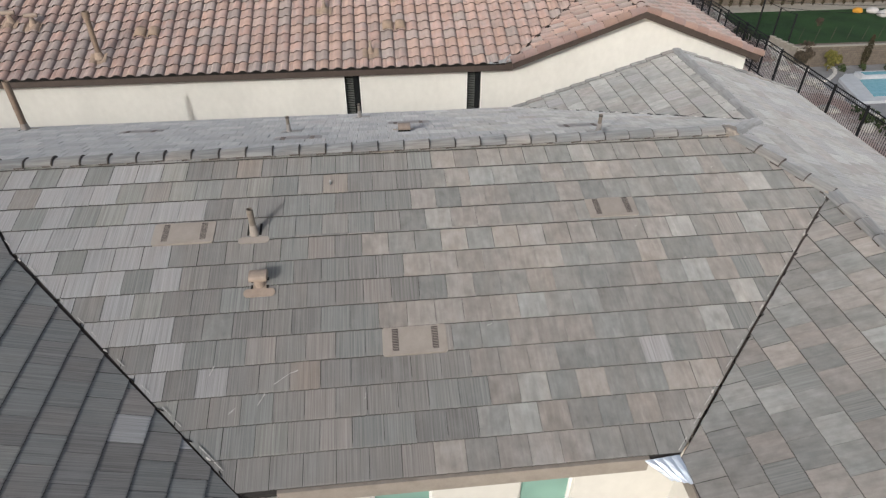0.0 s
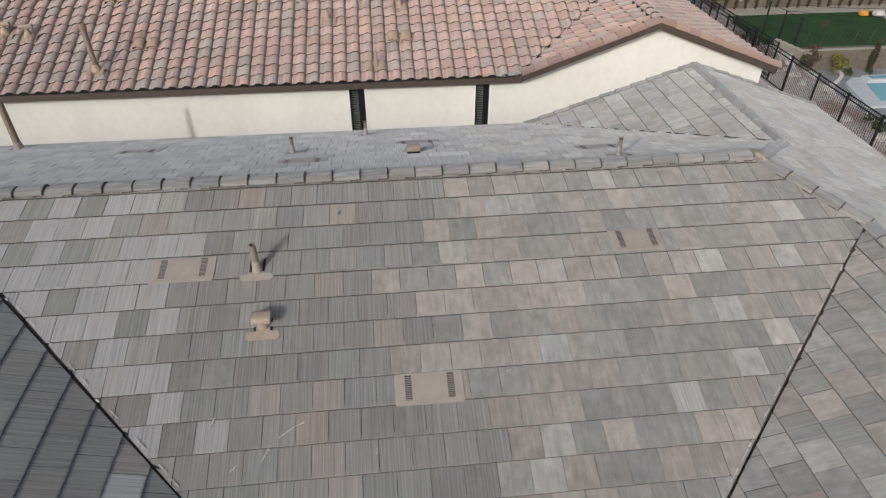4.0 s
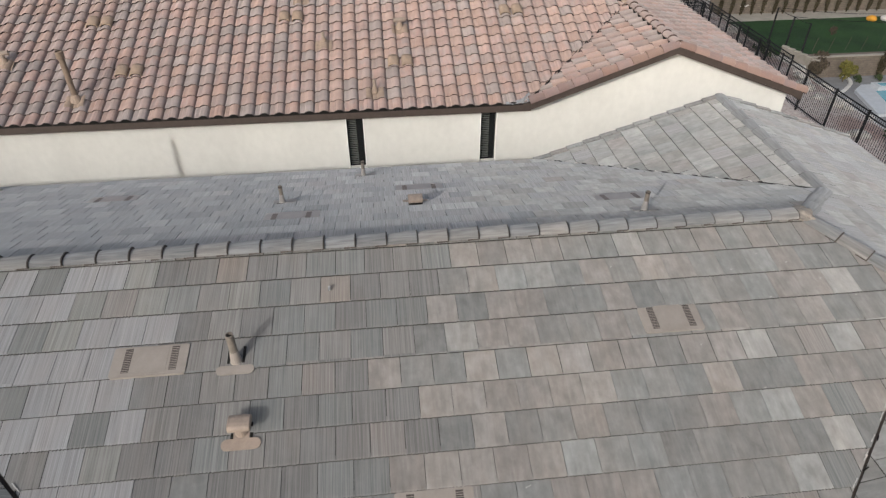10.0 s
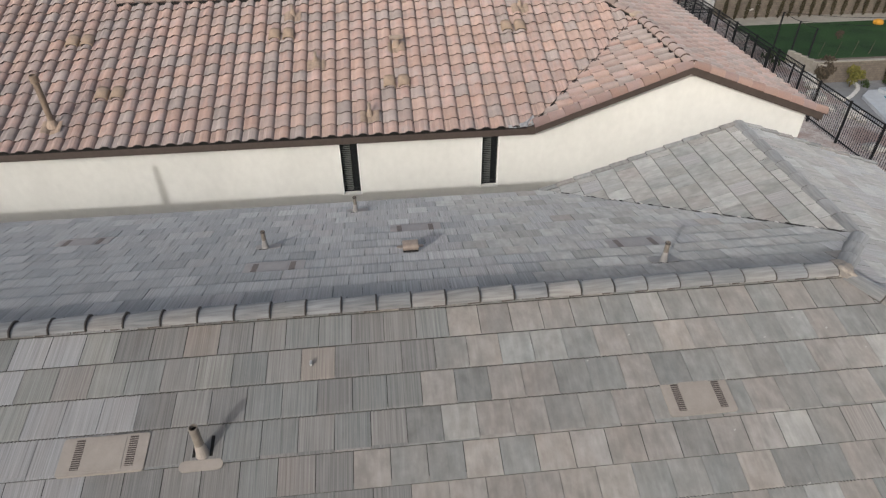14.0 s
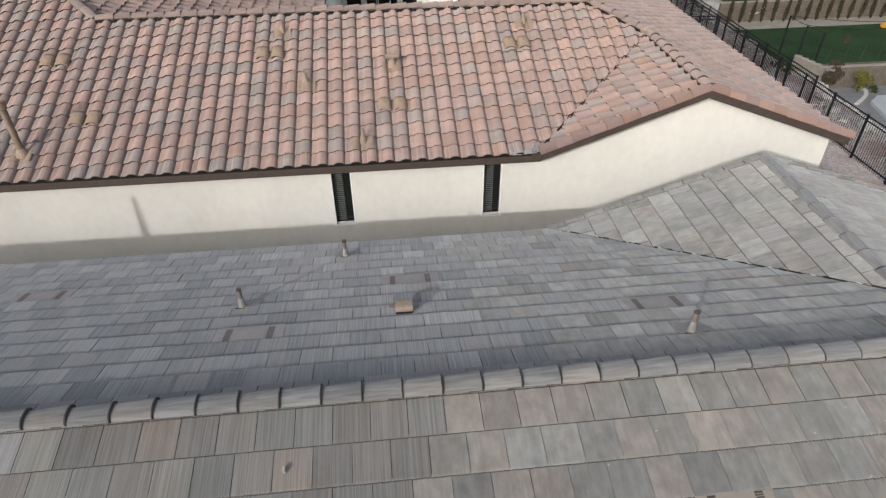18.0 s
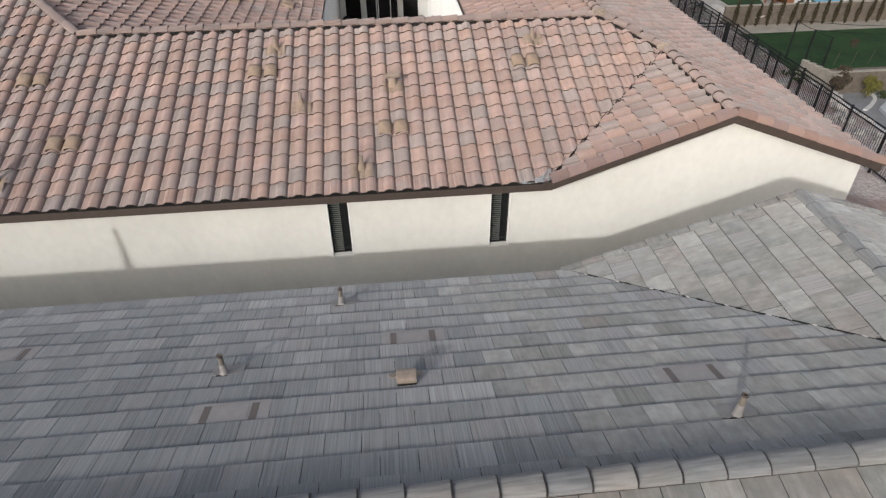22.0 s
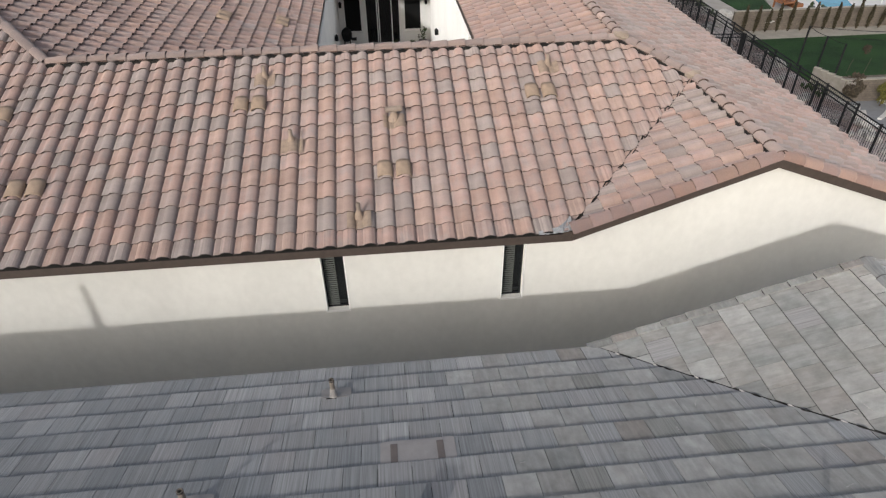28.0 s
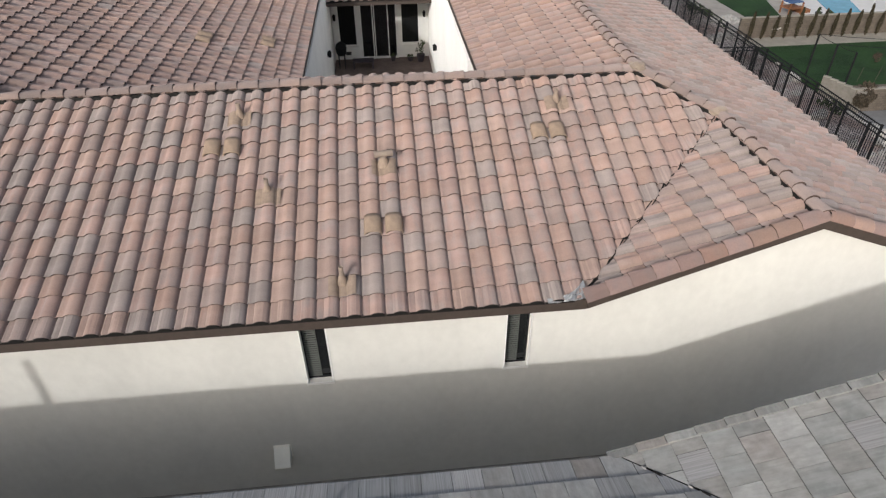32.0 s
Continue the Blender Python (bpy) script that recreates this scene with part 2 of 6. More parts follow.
def add_box(bm, lo, hi, bevel=0.0):
    vs = [bm.verts.new((x, y, z)) for x in (lo[0], hi[0]) for y in (lo[1], hi[1]) for z in (lo[2], hi[2])]
    fs = [bm.faces.new([vs[i] for i in q]) for q in ((0, 1, 3, 2), (4, 6, 7, 5), (0, 4, 5, 1), (2, 3, 7, 6), (0, 2, 6, 4), (1, 5, 7, 3))]
    if bevel:
        bmesh.ops.bevel(bm, geom=list({e for f in fs for e in f.edges}), offset=bevel, segments=2, affect='EDGES', profile=0.6)
    return bm


def box_mesh(lo, hi, bevel=0.0):
    return add_box(bmesh.new(), lo, hi, bevel)


def add_lathe(bm, rings, sides=14, cap=True, m=None):
    """Rings of (radius, z) turned round the z axis."""
    loops = []
    for r, z in rings:
        loops.append([bm.verts.new((r * math.cos(6.28318 * i / sides), r * math.sin(6.28318 * i / sides), z)) for i in range(sides)])
    for a, b in zip(loops, loops[1:]):
        for i in range(sides):
            j = (i + 1) % sides
            bm.faces.new((a[i], a[j], b[j], b[i]))
    if cap:
        bm.faces.new(loops[0][::-1])
        bm.faces.new(loops[-1])
    if m is not None:
        bmesh.ops.transform(bm, matrix=m, verts=[v for l in loops for v in l])
    return bm


def lathe(rings, sides=14, cap=True, m=None):
    return add_lathe(bmesh.new(), rings, sides, cap, m)


def prism(poly, z0, z1):
    """A flat polygon given as (x, y), from z0 to z1."""
    bm = bmesh.new()
    a = [bm.verts.new((x, y, z0)) for x, y in poly]
    b = [bm.verts.new((x, y, z1)) for x, y in poly]
    bm.faces.new(a[::-1])
    bm.faces.new(b)
    for i in range(len(poly)):
        j = (i + 1) % len(poly)
        bm.faces.new((a[i], a[j], b[j], b[i]))
    return bm


def slope_frame(origin, u, v):
    u, v, o = Vector(u).normalized(), Vector(v).normalized(), Vector(origin)
    n = u.cross(v)
    return Matrix(((u.x, v.x, n.x, o.x), (u.y, v.y, n.y, o.y), (u.z, v.z, n.z, o.z), (0, 0, 0, 1)))


def clip(poly, inside):
    """Cuts a polygon to a convex one (both counter-clockwise)."""
    for i in range(len(inside)):
        (ax, ay), (bx, by) = inside[i], inside[(i + 1) % len(inside)]
        if not poly:
            return []
        side = [(bx - ax) * (y - ay) - (by - ay) * (x - ax) for x, y in poly]
        out = []
        for k in range(len(poly)):
            p, q, s, t = poly[k], poly[(k + 1) % len(poly)], side[k], side[(k + 1) % len(poly)]
            if s >= 0:
                out.append(p)
            if (s > 0 > t) or (s < 0 < t):
                w = s / (s - t)
                out.append((p[0] + w * (q[0] - p[0]), p[1] + w * (q[1] - p[1])))
        poly = out
    return poly


def area(poly):
    return 0.5 * sum(p[0] * q[1] - q[0] * p[1] for p, q in zip(poly, poly[1:] + poly[:1]))


# ---------------------------------------------------------------- roof tiles
FLAT_W, FLAT_E, FLAT_GAP = 0.331, 0.3365, 0.006
CLAY_W, CLAY_E = 0.3268, 0.342
CREST, ROLL = -3.865, 0.62
PH = CREST - ROLL * CLAY_W
S_AT = (0.0, 0.04, 0.08, 0.16, 0.33, 0.39, 0.46, 0.55, 0.64, 0.75, 0.85, 0.91, 0.95, 0.975, 1.0)


def s_height(s):
    """The cross-section of a barrel tile: a flat pan, a wide roll beside it and a steep drop into the groove before the next tile."""
    if s < 0.33:
        return 0.012 - 0.024 * max(0.0, 1 - s / 0.08)
    d = (s - ROLL) / (0.29 if s < ROLL else 0.36)
    if d < 0:
        return 0.012 + 0.054 * (0.55 * math.sqrt(1 - d * d) + 0.45 * (0.5 + 0.5 * math.cos(math.pi * d)))
    return -0.012 + 0.078 * max(0.0, 1 - min(1.0, d) ** 2.6) ** 0.55


BACK_AT = (0.0, 0.04, 0.235, 0.25, 0.27, 0.60, 0.62, 0.635, 0.92, 1.0)


def back_height(s):
    """The cross-section of the flatter-topped tiles of the eastern slope."""
    if s < 0.25:
        return 0.060 * max(0.0, (s - 0.02) / 0.23)
    return 0.060 - 0.005 * (s - 0.25) / 0.37 if s < 0.62 else 0.055 * (1 - (s - 0.62) / 0.38)


def flat_top(v):
    return 0.044 - 0.018 * v / FLAT_E


COMB = 21


def flat_tile(w, seed):
    """Verts and faces of one combed flat tile with a ragged lower edge."""
    rng = random.Random(seed)
    n, long = COMB, FLAT_E + 0.06
    xs = [w * i / (n - 1) for i in range(n)]
    jag = [rng.uniform(-0.003, 0.003) + (0.003 if i % 2 else -0.003) for i in range(n)]
    vs = [(x, j + 0.003, flat_top(0) - 0.004) for x, j in zip(xs, jag)]
    vs += [(x, j, 0.026) for x, j in zip(xs, jag)]
    vs += [(0, 0.02, flat_top(0.02) + 0.001), (w, 0.02, flat_top(0.02) + 0.001), (w, long, flat_top(long)), (0, long, flat_top(long))]
    vs += [(0, long, -0.002), (w, long, -0.002)]
    a, b, c, d, e, f = 2 * n, 2 * n + 1, 2 * n + 2, 2 * n + 3, 2 * n + 4, 2 * n + 5
    fs = [(a, b, c, d), tuple(range(n)) + (b, a)]
    fs += [(n + i, n + i + 1, i + 1, i) for i in range(n - 1)]
    fs += [(n - 1, 2 * n - 1, f, c, b), (n, 0, a, d, e)]
    return vs, fs


def clay_tile(seed, at=S_AT, height=s_height):
    """Verts and faces of one S-shaped tile, open below its roll."""
    rng = random.Random(seed)
    long, lift, thick = CLAY_E + 0.05, 0.049, 0.013
    k = rng.uniform(-0.006, 0.006)
    vs, m = [], len(at)
    for v, up in ((0.0, lift + k), (long, 0.0)):
        vs += [(s * CLAY_W, v, height(s) + up) for s in at]
    vs += [(s * CLAY_W, 0.0, height(s) + lift + k - thick) for s in at]
    vs += [(s * CLAY_W, 0.10, height(s) + lift + k - thick - 0.006) for s in at]
    vs += [(s * CLAY_W, 0.0, height(s) + lift + k) for s in at]
    fs = []
    for i in range(m - 1):
        fs += [(i, i + 1, m + i + 1, m + i), (2 * m + i, 2 * m + i + 1, 4 * m + i + 1, 4 * m + i), (3 * m + i, 3 * m + i + 1, 2 * m + i + 1, 2 * m + i)]
    return vs, fs


def raw_shade_faces(style, fs, top, raw):
    """Material slots: the broken lower edge is raw and darkened for the course shadow, the rest has the tile's colour.
    """
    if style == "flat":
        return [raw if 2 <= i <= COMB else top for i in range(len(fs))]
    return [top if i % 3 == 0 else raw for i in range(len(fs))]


FLAT_SHAPES = [flat_tile(FLAT_W - FLAT_GAP, 11 + i) for i in range(4)]
CLAY_SHAPES = [clay_tile(31 + i) for i in range(4)]
BACK_SHAPES = [clay_tile(31 + i, BACK_AT, back_height) for i in range(4)]
SHAPES = {"flat": FLAT_SHAPES, "clay": CLAY_SHAPES, "back": BACK_SHAPES}
TILE_DATA = {}


def tile_data(style, shape, color):
    key = (style, shape, color)
    if key not in TILE_DATA:
        vs, fs = SHAPES[style][shape]
        mats = (FLAT_ONE[color], M_RAW_SHADE_FLAT) if style == "flat" else (CLAY_ONE[color], M_RAW_SHADE_CLAY)
        TILE_DATA[key] = raw_mesh("roof_tile", vs, fs, mats, raw_shade_faces(style, fs, 0, 1), smooth=(style == "clay"))
    return TILE_DATA[key]


def flat_blend(u, v, rng):
    return rng.choices(range(9), (31, 34, 6, 25, 0, 2, 0, 0, 4))[0]


def clay_blend(u, v, rng):
    """Greyer tiles towards the west, pinker ones towards the east."""
    g = max(0.0, min(1.0, (1.5 - u) / 5.0))
    return rng.choices(range(6), (26, 17, 18, 12 + 18 * g, 12, 11 + 26 * g))[0]


def plan_local(m, pts):
    """Plan points (x, y) into the (u, v) of a roof slope, counter-clockwise."""
    o, u, v = m.translation, m.col[0].xyz, m.col[1].xyz
    flat = Vector((v.x, v.y))
    k = 1.0 / flat.length
    flat.normalize()
    out = [((x - o.x) * u.x + (y - o.y) * u.y, ((x - o.x) * flat.x + (y - o.y) * flat.y) * k) for x, y in pts]
    return out if area(out) > 0 else out[::-1]


PENDING = []


def tile_slope(house, label, m, plans, style, start=0.0, phase=0.0, blend=None, near=None, seed=1, shift=0.5, tiled=None, step=None):
    """A roof deck of convex plan outlines; its tiles are laid later by lay_tiles."""
    polys = [plan_local(m, p) for p in plans]
    bm = bmesh.new()
    for p in polys:
        a = [bm.verts.new((x, y, -0.10)) for x, y in p]
        b = [bm.verts.new((x, y, 0.0)) for x, y in p]
        bm.faces.new(a[::-1])
        bm.faces.new(b)
        for i in range(len(p)):
            j = (i + 1) % len(p)
            bm.faces.new((a[i], a[j], b[j], b[i]))
    deck = part("roof_slope", bm, M_UNDERLAY, house, label, m)
    cut = [plan_local(m, p) for p in tiled] if tiled else polys
    PENDING.append((deck, cut, style, start, phase, blend, near, seed, shift, step))
    return deck


def lay_tiles(deck, polys, style, start, phase, blend, near, seed, shift, step):
    flat = style == "flat"
    w, e = (FLAT_W, FLAT_E) if flat else (CLAY_W, CLAY_E)
    e = step or e
    gap, over = (FLAT_GAP, 0.06) if flat else (0.0, 0.05)
    shapes = SHAPES[style]
    blend = blend or (flat_blend if flat else clay_blend)
    rng = random.Random(seed)
    lo = [min(p[i] for q in polys for p in q) for i in (0, 1)]
    hi = [max(p[i] for q in polys for p in q) for i in (0, 1)]
    verts, faces, index, singles = [], [], [], 0
    for j in range(int((hi[1] - start) / e) + 2):
        vb = start + j * e
        off = phase + (shift * w if j % 2 else 0.0)
        for i in range(int((lo[0] - off) / w) - 2, int((hi[0] - off) / w) + 3):
            ua = off + i * w
            color, shape = blend(ua, vb, rng), rng.randrange(4)
            rect = [(ua, vb), (ua + w - gap, vb), (ua + w - gap, vb + e + over), (ua, vb + e + over)]
            whole = area(rect)
            for q in polys:
                got = clip(rect, q)
                size = area(got) if len(got) > 2 else 0.0
                if size < 0.003:
                    continue
                if size > 0.999 * whole:
                    if near and singles < 300 and near(ua, vb):
                        t = part("roof_tile", tile_data(style, shape, color), None, deck)
                        t.location = (ua, vb, rng.uniform(0, 0.003))
                        t.rotation_euler = (rng.uniform(-0.004, 0.004), 0, rng.uniform(-0.004, 0.004))
                        singles += 1
                    else:
                        vs, fs = shapes[shape]
                        n = len(verts)
                        dz = rng.uniform(0, 0.003)
                        verts += [(x + ua, y + vb, z + dz) for x, y, z in vs]
                        faces += [tuple(k + n for k in f) for f in fs]
                        index += raw_shade_faces(style, fs, color, len(FLAT_ONE) if flat else len(CLAY))
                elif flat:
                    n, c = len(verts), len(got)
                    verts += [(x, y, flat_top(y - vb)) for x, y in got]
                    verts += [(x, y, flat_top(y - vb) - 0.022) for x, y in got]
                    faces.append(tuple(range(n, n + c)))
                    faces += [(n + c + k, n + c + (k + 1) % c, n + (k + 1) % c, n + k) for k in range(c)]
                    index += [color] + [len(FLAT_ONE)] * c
                else:
                    at, height = (BACK_AT, back_height) if style == "back" else (S_AT, s_height)
                    for s0, s1 in zip(at, at[1:]):
                        strip = [(ua + s0 * w, vb), (ua + s1 * w, vb), (ua + s1 * w, vb + e + over), (ua + s0 * w, vb + e + over)]
                        got = clip(strip, q)
                        if len(got) < 3 or area(got) < 1e-5:
                            continue
                        n, c = len(verts), len(got)
                        zs = [height(max(0, min(1, (x - ua) / w))) + 0.045 * (1 - (y - vb) / (e + over)) for x, y in got]
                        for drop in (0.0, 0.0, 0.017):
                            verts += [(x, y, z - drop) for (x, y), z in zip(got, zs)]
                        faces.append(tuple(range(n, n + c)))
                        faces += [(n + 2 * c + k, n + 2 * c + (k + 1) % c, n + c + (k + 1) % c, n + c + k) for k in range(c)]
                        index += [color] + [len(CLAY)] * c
    if verts:
        me = raw_mesh("roof_tile_field", verts, faces, FLAT_JOINED if flat else CLAY_JOINED, index, smooth=(style == "clay"))
        tagged(part("roof_tile_field", me, None, deck), kind="stuff")


def cap_mesh(kind, mat, long, seed):
    """One ridge cap along +x: its +x end lies over the next one."""
    rng = random.Random(seed)
    if kind == "flat":
        prof = [(-0.112, -0.046), (-0.106, -0.022), (-0.080, 0.004), (-0.042, 0.017), (0.0, 0.020), (0.042, 0.017), (0.080, 0.004), (0.106, -0.022), (0.112, -0.046)]
    elif kind == "rake":
        prof = [(0.135 * math.cos(math.pi * (1 - i / 10)), 0.13 * math.sin(math.pi * i / 10) - 0.055) for i in range(11)]
    else:
        prof = [(0.108 * math.cos(math.pi * (1 - i / 10)), 0.088 * math.sin(math.pi * i / 10) ** 0.8 - 0.015) for i in range(11)]
    m, vs, fs = len(prof), [], []
    rows = ((0.0, 0.88, 0.0), (long * 0.965, 1.03, 0.024), (long, 1.03, 0.020))
    for x, k, up in rows:
        vs += [(x + rng.uniform(-0.003, 0.003), y * k, z * k + up) for y, z in prof]
    vs += [(long, y * 0.93, z * 0.9 + 0.018 - 0.022) for y, z in prof]
    vs += [(long - 0.14, y * 0.93, z * 0.9 - 0.015) for y, z in prof]
    for r in range(4):
        fs += [(r * m + i, r * m + i + 1, (r + 1) * m + i + 1, (r + 1) * m + i) for i in range(m - 1)]
    # Flat caps: the dark end band paints joint mastic and overhang shade together.
    index = [1 if i // (m - 1) >= (1 if kind == "flat" else 2) else 0 for i in range(len(fs))]
    return raw_mesh("ridge_cap", vs, [f[::-1] for f in fs], [mat, M_LOUVRE if kind == "flat" else M_RAW_SHADE_CLAY], index, smooth=True)


def cap_row(house, p, q, kind, mats, step, lift, seed):
    """Ridge or hip caps from p to q, each an object of its own; the +x end of each lies on the next."""
    p, q = Vector(p), Vector(q)
    way = (q - p).normalized()
    side = Vector((0, 0, 1)).cross(way).normalized()
    up = way.cross(side)
    base = Matrix(((way.x, side.x, up.x, 0), (way.y, side.y, up.y, 0), (way.z, side.z, up.z, 0), (0, 0, 0, 1)))
    rng = random.Random(seed)
    n = max(1, round((q - p).length / step))
    step = (q - p).length / n
    data = [cap_mesh(kind, mt, step + 0.05, seed + i) for i, mt in enumerate(mats)]
    for i in range(n):
        at = p + way * (i * step) + Vector((0, 0, lift + rng.uniform(-0.004, 0.004)))
        me = rng.choice(data)
        part("ridge_cap", me, None, house, m=Matrix.Translation(at) @ base @ pose(0, rng.uniform(-0.004, 0.004), 0, 0, rng.uniform(-0.3, 0.3), rng.uniform(-0.8, 0.8)))


def strip_part(house, name, p, q, width, depth, mat, drop=0.0, label="", out=(0, -1, 0)):
    """A board from p to q: depth tall, width thick towards out, its top at the line."""
    p, q, out = Vector(p), Vector(q), Vector(out).normalized() * width
    bm = bmesh.new()
    d = Vector((0, 0, -depth))
    p, q = p + Vector((0, 0, -drop)), q + Vector((0, 0, -drop))
    ring = [[b + o + z for o, z in ((Vector(), Vector()), (out, Vector()), (out, d), (Vector(), d))] for b in (p, q)]
    vs = [[bm.verts.new(c) for c in r] for r in ring]
    for k in range(4):
        j = (k + 1) % 4
        bm.faces.new((vs[0][k], vs[0][j], vs[1][j], vs[1][k]))
    bm.faces.new(vs[0][::-1])
    bm.faces.new(vs[1])
    return part(name, bm, mat, house, label)


def pierced_wall(house, name, y0, y1, x0, x1, z0, z1, holes, mat, label=""):
    """A wall along x from y0 to y1 thick, with real openings (xa, xb, za, zb)."""
    xs = sorted({x0, x1, *(h[0] for h in holes), *(h[1] for h in holes)})
    zs = sorted({z0, z1, *(h[2] for h in holes), *(h[3] for h in holes)})
    solid = {}
    for i in range(len(xs) - 1):
        for k in range(len(zs) - 1):
            cx, cz = (xs[i] + xs[i + 1]) / 2, (zs[k] + zs[k + 1]) / 2
            solid[i, k] = not any(h[0] < cx < h[1] and h[2] < cz < h[3] for h in holes)
    bm = bmesh.new()
    vt = {(i, k, s): bm.verts.new((xs[i], (y0, y1)[s], zs[k])) for i in range(len(xs)) for k in range(len(zs)) for s in (0, 1)}
    for (i, k), ok in solid.items():
        if not ok:
            continue
        for s in (0, 1):
            bm.faces.new([vt[a, b, s] for a, b in ((i, k), (i + 1, k), (i + 1, k + 1), (i, k + 1))])
        for (di, dk), (a, b) in {(-1, 0): ((i, k), (i, k + 1)), (1, 0): ((i + 1, k), (i + 1, k + 1)), (0, -1): ((i, k), (i + 1, k)), (0, 1): ((i, k + 1), (i + 1, k + 1))}.items():
            if not solid.get((i + di, k + dk), False):
                bm.faces.new([vt[(*a, 0)], vt[(*b, 0)], vt[(*b, 1)], vt[(*a, 1)]])
    for v in [v for v in bm.verts if not v.link_faces]:
        bm.verts.remove(v)
    return part(name, bm, mat, house, label)


# ---------------------------------------------------------------- ground
def ease(a, b, x):
    t = max(0.0, min(1.0, (x - a) / (b - a)))
    return t * t * (3 - 2 * t)


YARD, LAWN = -12.6, -10.8


def ground_height(x, y):
    h = -1.3 - 1.3 * ease(12.0, 17.5, x)
    return h + (YARD - 0.15 + 2.6) * ease(20.4, 31.0, x)


def ground_material():
    n = Nodes("gravelly_ground")
    stones = n.add("ShaderNodeTexVoronoi", Vector=n.coords(), Scale=7.0)
    big = n.noise(n.coords(), 0.35, 6.0)
    fine = n.noise(n.coords(), 9.0, 5.0)
    c = n.ramp(fine, [(0.3, (0.34, 0.28, 0.255)), (0.55, (0.50, 0.44, 0.405)), (0.75, (0.64, 0.60, 0.56))])
    c = n.mix(n.span(big, 0.46, 0.58), c, (0.33, 0.245, 0.215))
    return n.done(c, 0.95, stones.outputs["Distance"], 0.05, 0.6)


xs = [-3000, -300, -60, -20, 0, 8] + [12 + 0.75 * i for i in range(30)] + [36, 42, 50, 60, 90, 300, 3000]
ys = [-3000, -300, -60, -20, 0, 10, 20, 30, 40, 50, 60, 80, 120, 300, 3000]
gv = [(x, y, ground_height(x, y)) for y in ys for x in xs]
gf = [(j * len(xs) + i, j * len(xs) + i + 1, (j + 1) * len(xs) + i + 1, (j + 1) * len(xs) + i) for j in range(len(ys) - 1) for i in range(len(xs) - 1)]
ground = new("ground", raw_mesh("ground", gv, gf, [ground_material()], smooth=True))
tagged(ground, "gravelly ground stepping down a slope behind the houses", "ground", kind="structure")

# ---------------------------------------------------------------- the grey-roofed house
S = 0.342
ZA = 4.58
house = thing("house", "single-storey house with a grey-brown flat concrete tile roof", "house")
EAVE_A, EAVE_B = -4.17, 4.75


# single tiles of another batch: along the slope, up the slope, colour
ODD = [(-1.79, 1.54, 7), (3.54, 1.24, 7), (-1.33, 1.2, 7), (4.87, 1.95, 9), (2.32, 0.91, 9), (5.69, 3.66, 9), (2.21, 0.5, 16), (3.7, 0.87, 16), (1.57, 2.59, 16), (1.39, 2.92, 16), (2.03, 2.94, 16), (0.76, 1.89, 16), (0.94, 1.88, 16), (1.92, 1.9, 16), (0.43, 2.9, 16), (0.76, 1.95, 16), (2.08, 0.19, 11), (-0.05, 0.51, 2), (2.52, 2.93, 11), (-0.19, 2.89, 2), (4.18, 2.94, 11), (-1.17, 1.92, 13), (2.02, 1.85, 13), (3.02, 1.28, 13), (1.11, 3.39, 13), (3.05, 0.62, 13), (0.26, 1.56, 1), (-1.05, 1.59, 1), (-1.87, 2.27, 3), (-2.07, 1.51, 3), (-1.3, 2.34, 3)]


def pale_left(u, v, rng):
    """The field of paler tiles beside the western valley, and some odd white ones."""
    edge = -1.95 + 0.16 * math.sin(v * 4.1)
    for a, b, color in ODD:
        if 0 <= a - u < FLAT_W and 0 <= b - v < FLAT_E:
            return color
    if u < edge and v > 1.0:
        return rng.choices(range(9), (6, 6, 10, 0, 0, 0, 0, 66, 12))[0]
    if u < edge + 0.85 + 0.3 * math.sin(v * 2.3) and v > 0.6:
        return rng.choices(range(9), (22, 12, 6, 46, 0, 6, 0, 0, 4))[0]
    return warm_blend(u, v, rng) if u > 1.0 + 0.5 * math.sin(v * 1.7) else flat_blend(u, v, rng)


def warm_blend(u, v, rng):
    return rng.choices((1, 2, 9, 12, 13, 14, 15, 16), (2, 2, 2, 6, 28, 24, 27, 9))[0]


def even_blend(u, v, rng):
    return rng.choices((4, 6, 7, 9, 10, 11, 12), (16, 6, 10, 24, 22, 14, 8))[0]


def cool_blend(u, v, rng):
    """Blue-grey combed tiles, giving way to softer ones towards the gable."""
    if u < -2.3 + 0.5 * math.sin(v * 2.9):
        return rng.choices((4, 7, 8, 9, 10, 12, 16), (14, 12, 4, 24, 38, 10, 3))[0]
    if u > 0.3 + 0.6 * math.sin(v * 1.9):
        return rng.choices((17, 18, 4, 7), (38, 32, 22, 8))[0]
    return rng.choices((17, 18, 4, 6, 7), (10, 24, 36, 12, 18))[0]


# the front slope eases a little above the break YB; the ridge runs at YR, ZR
YB, YR = -1.276, 0.22
ZB, ZR = ZA + S * YB, 4.515
S2 = (ZR - ZB) / (YR - YB)
mA = slope_frame((0, EAVE_A, ZA + S * EAVE_A), (1, 0, 0), (0, 1, S))
tile_slope(house, "front roof slope of grey and taupe flat tiles", mA, [[(-0.90, -4.17), (3.55, -4.17), (6.534, YB), (-3.824, YB)]], "flat",
           0.03, 0.038, pale_left, lambda u, v: 0.3 < v < 4.3 and -2.6 < u < 4.4, 5,
           tiled=[[(-0.875, -4.20), (3.535, -4.20), (6.525, YB + 0.03), (-3.81, YB + 0.03)]])
mA2 = slope_frame((0, YB, ZB), (1, 0, 0), (0, 1, S2))
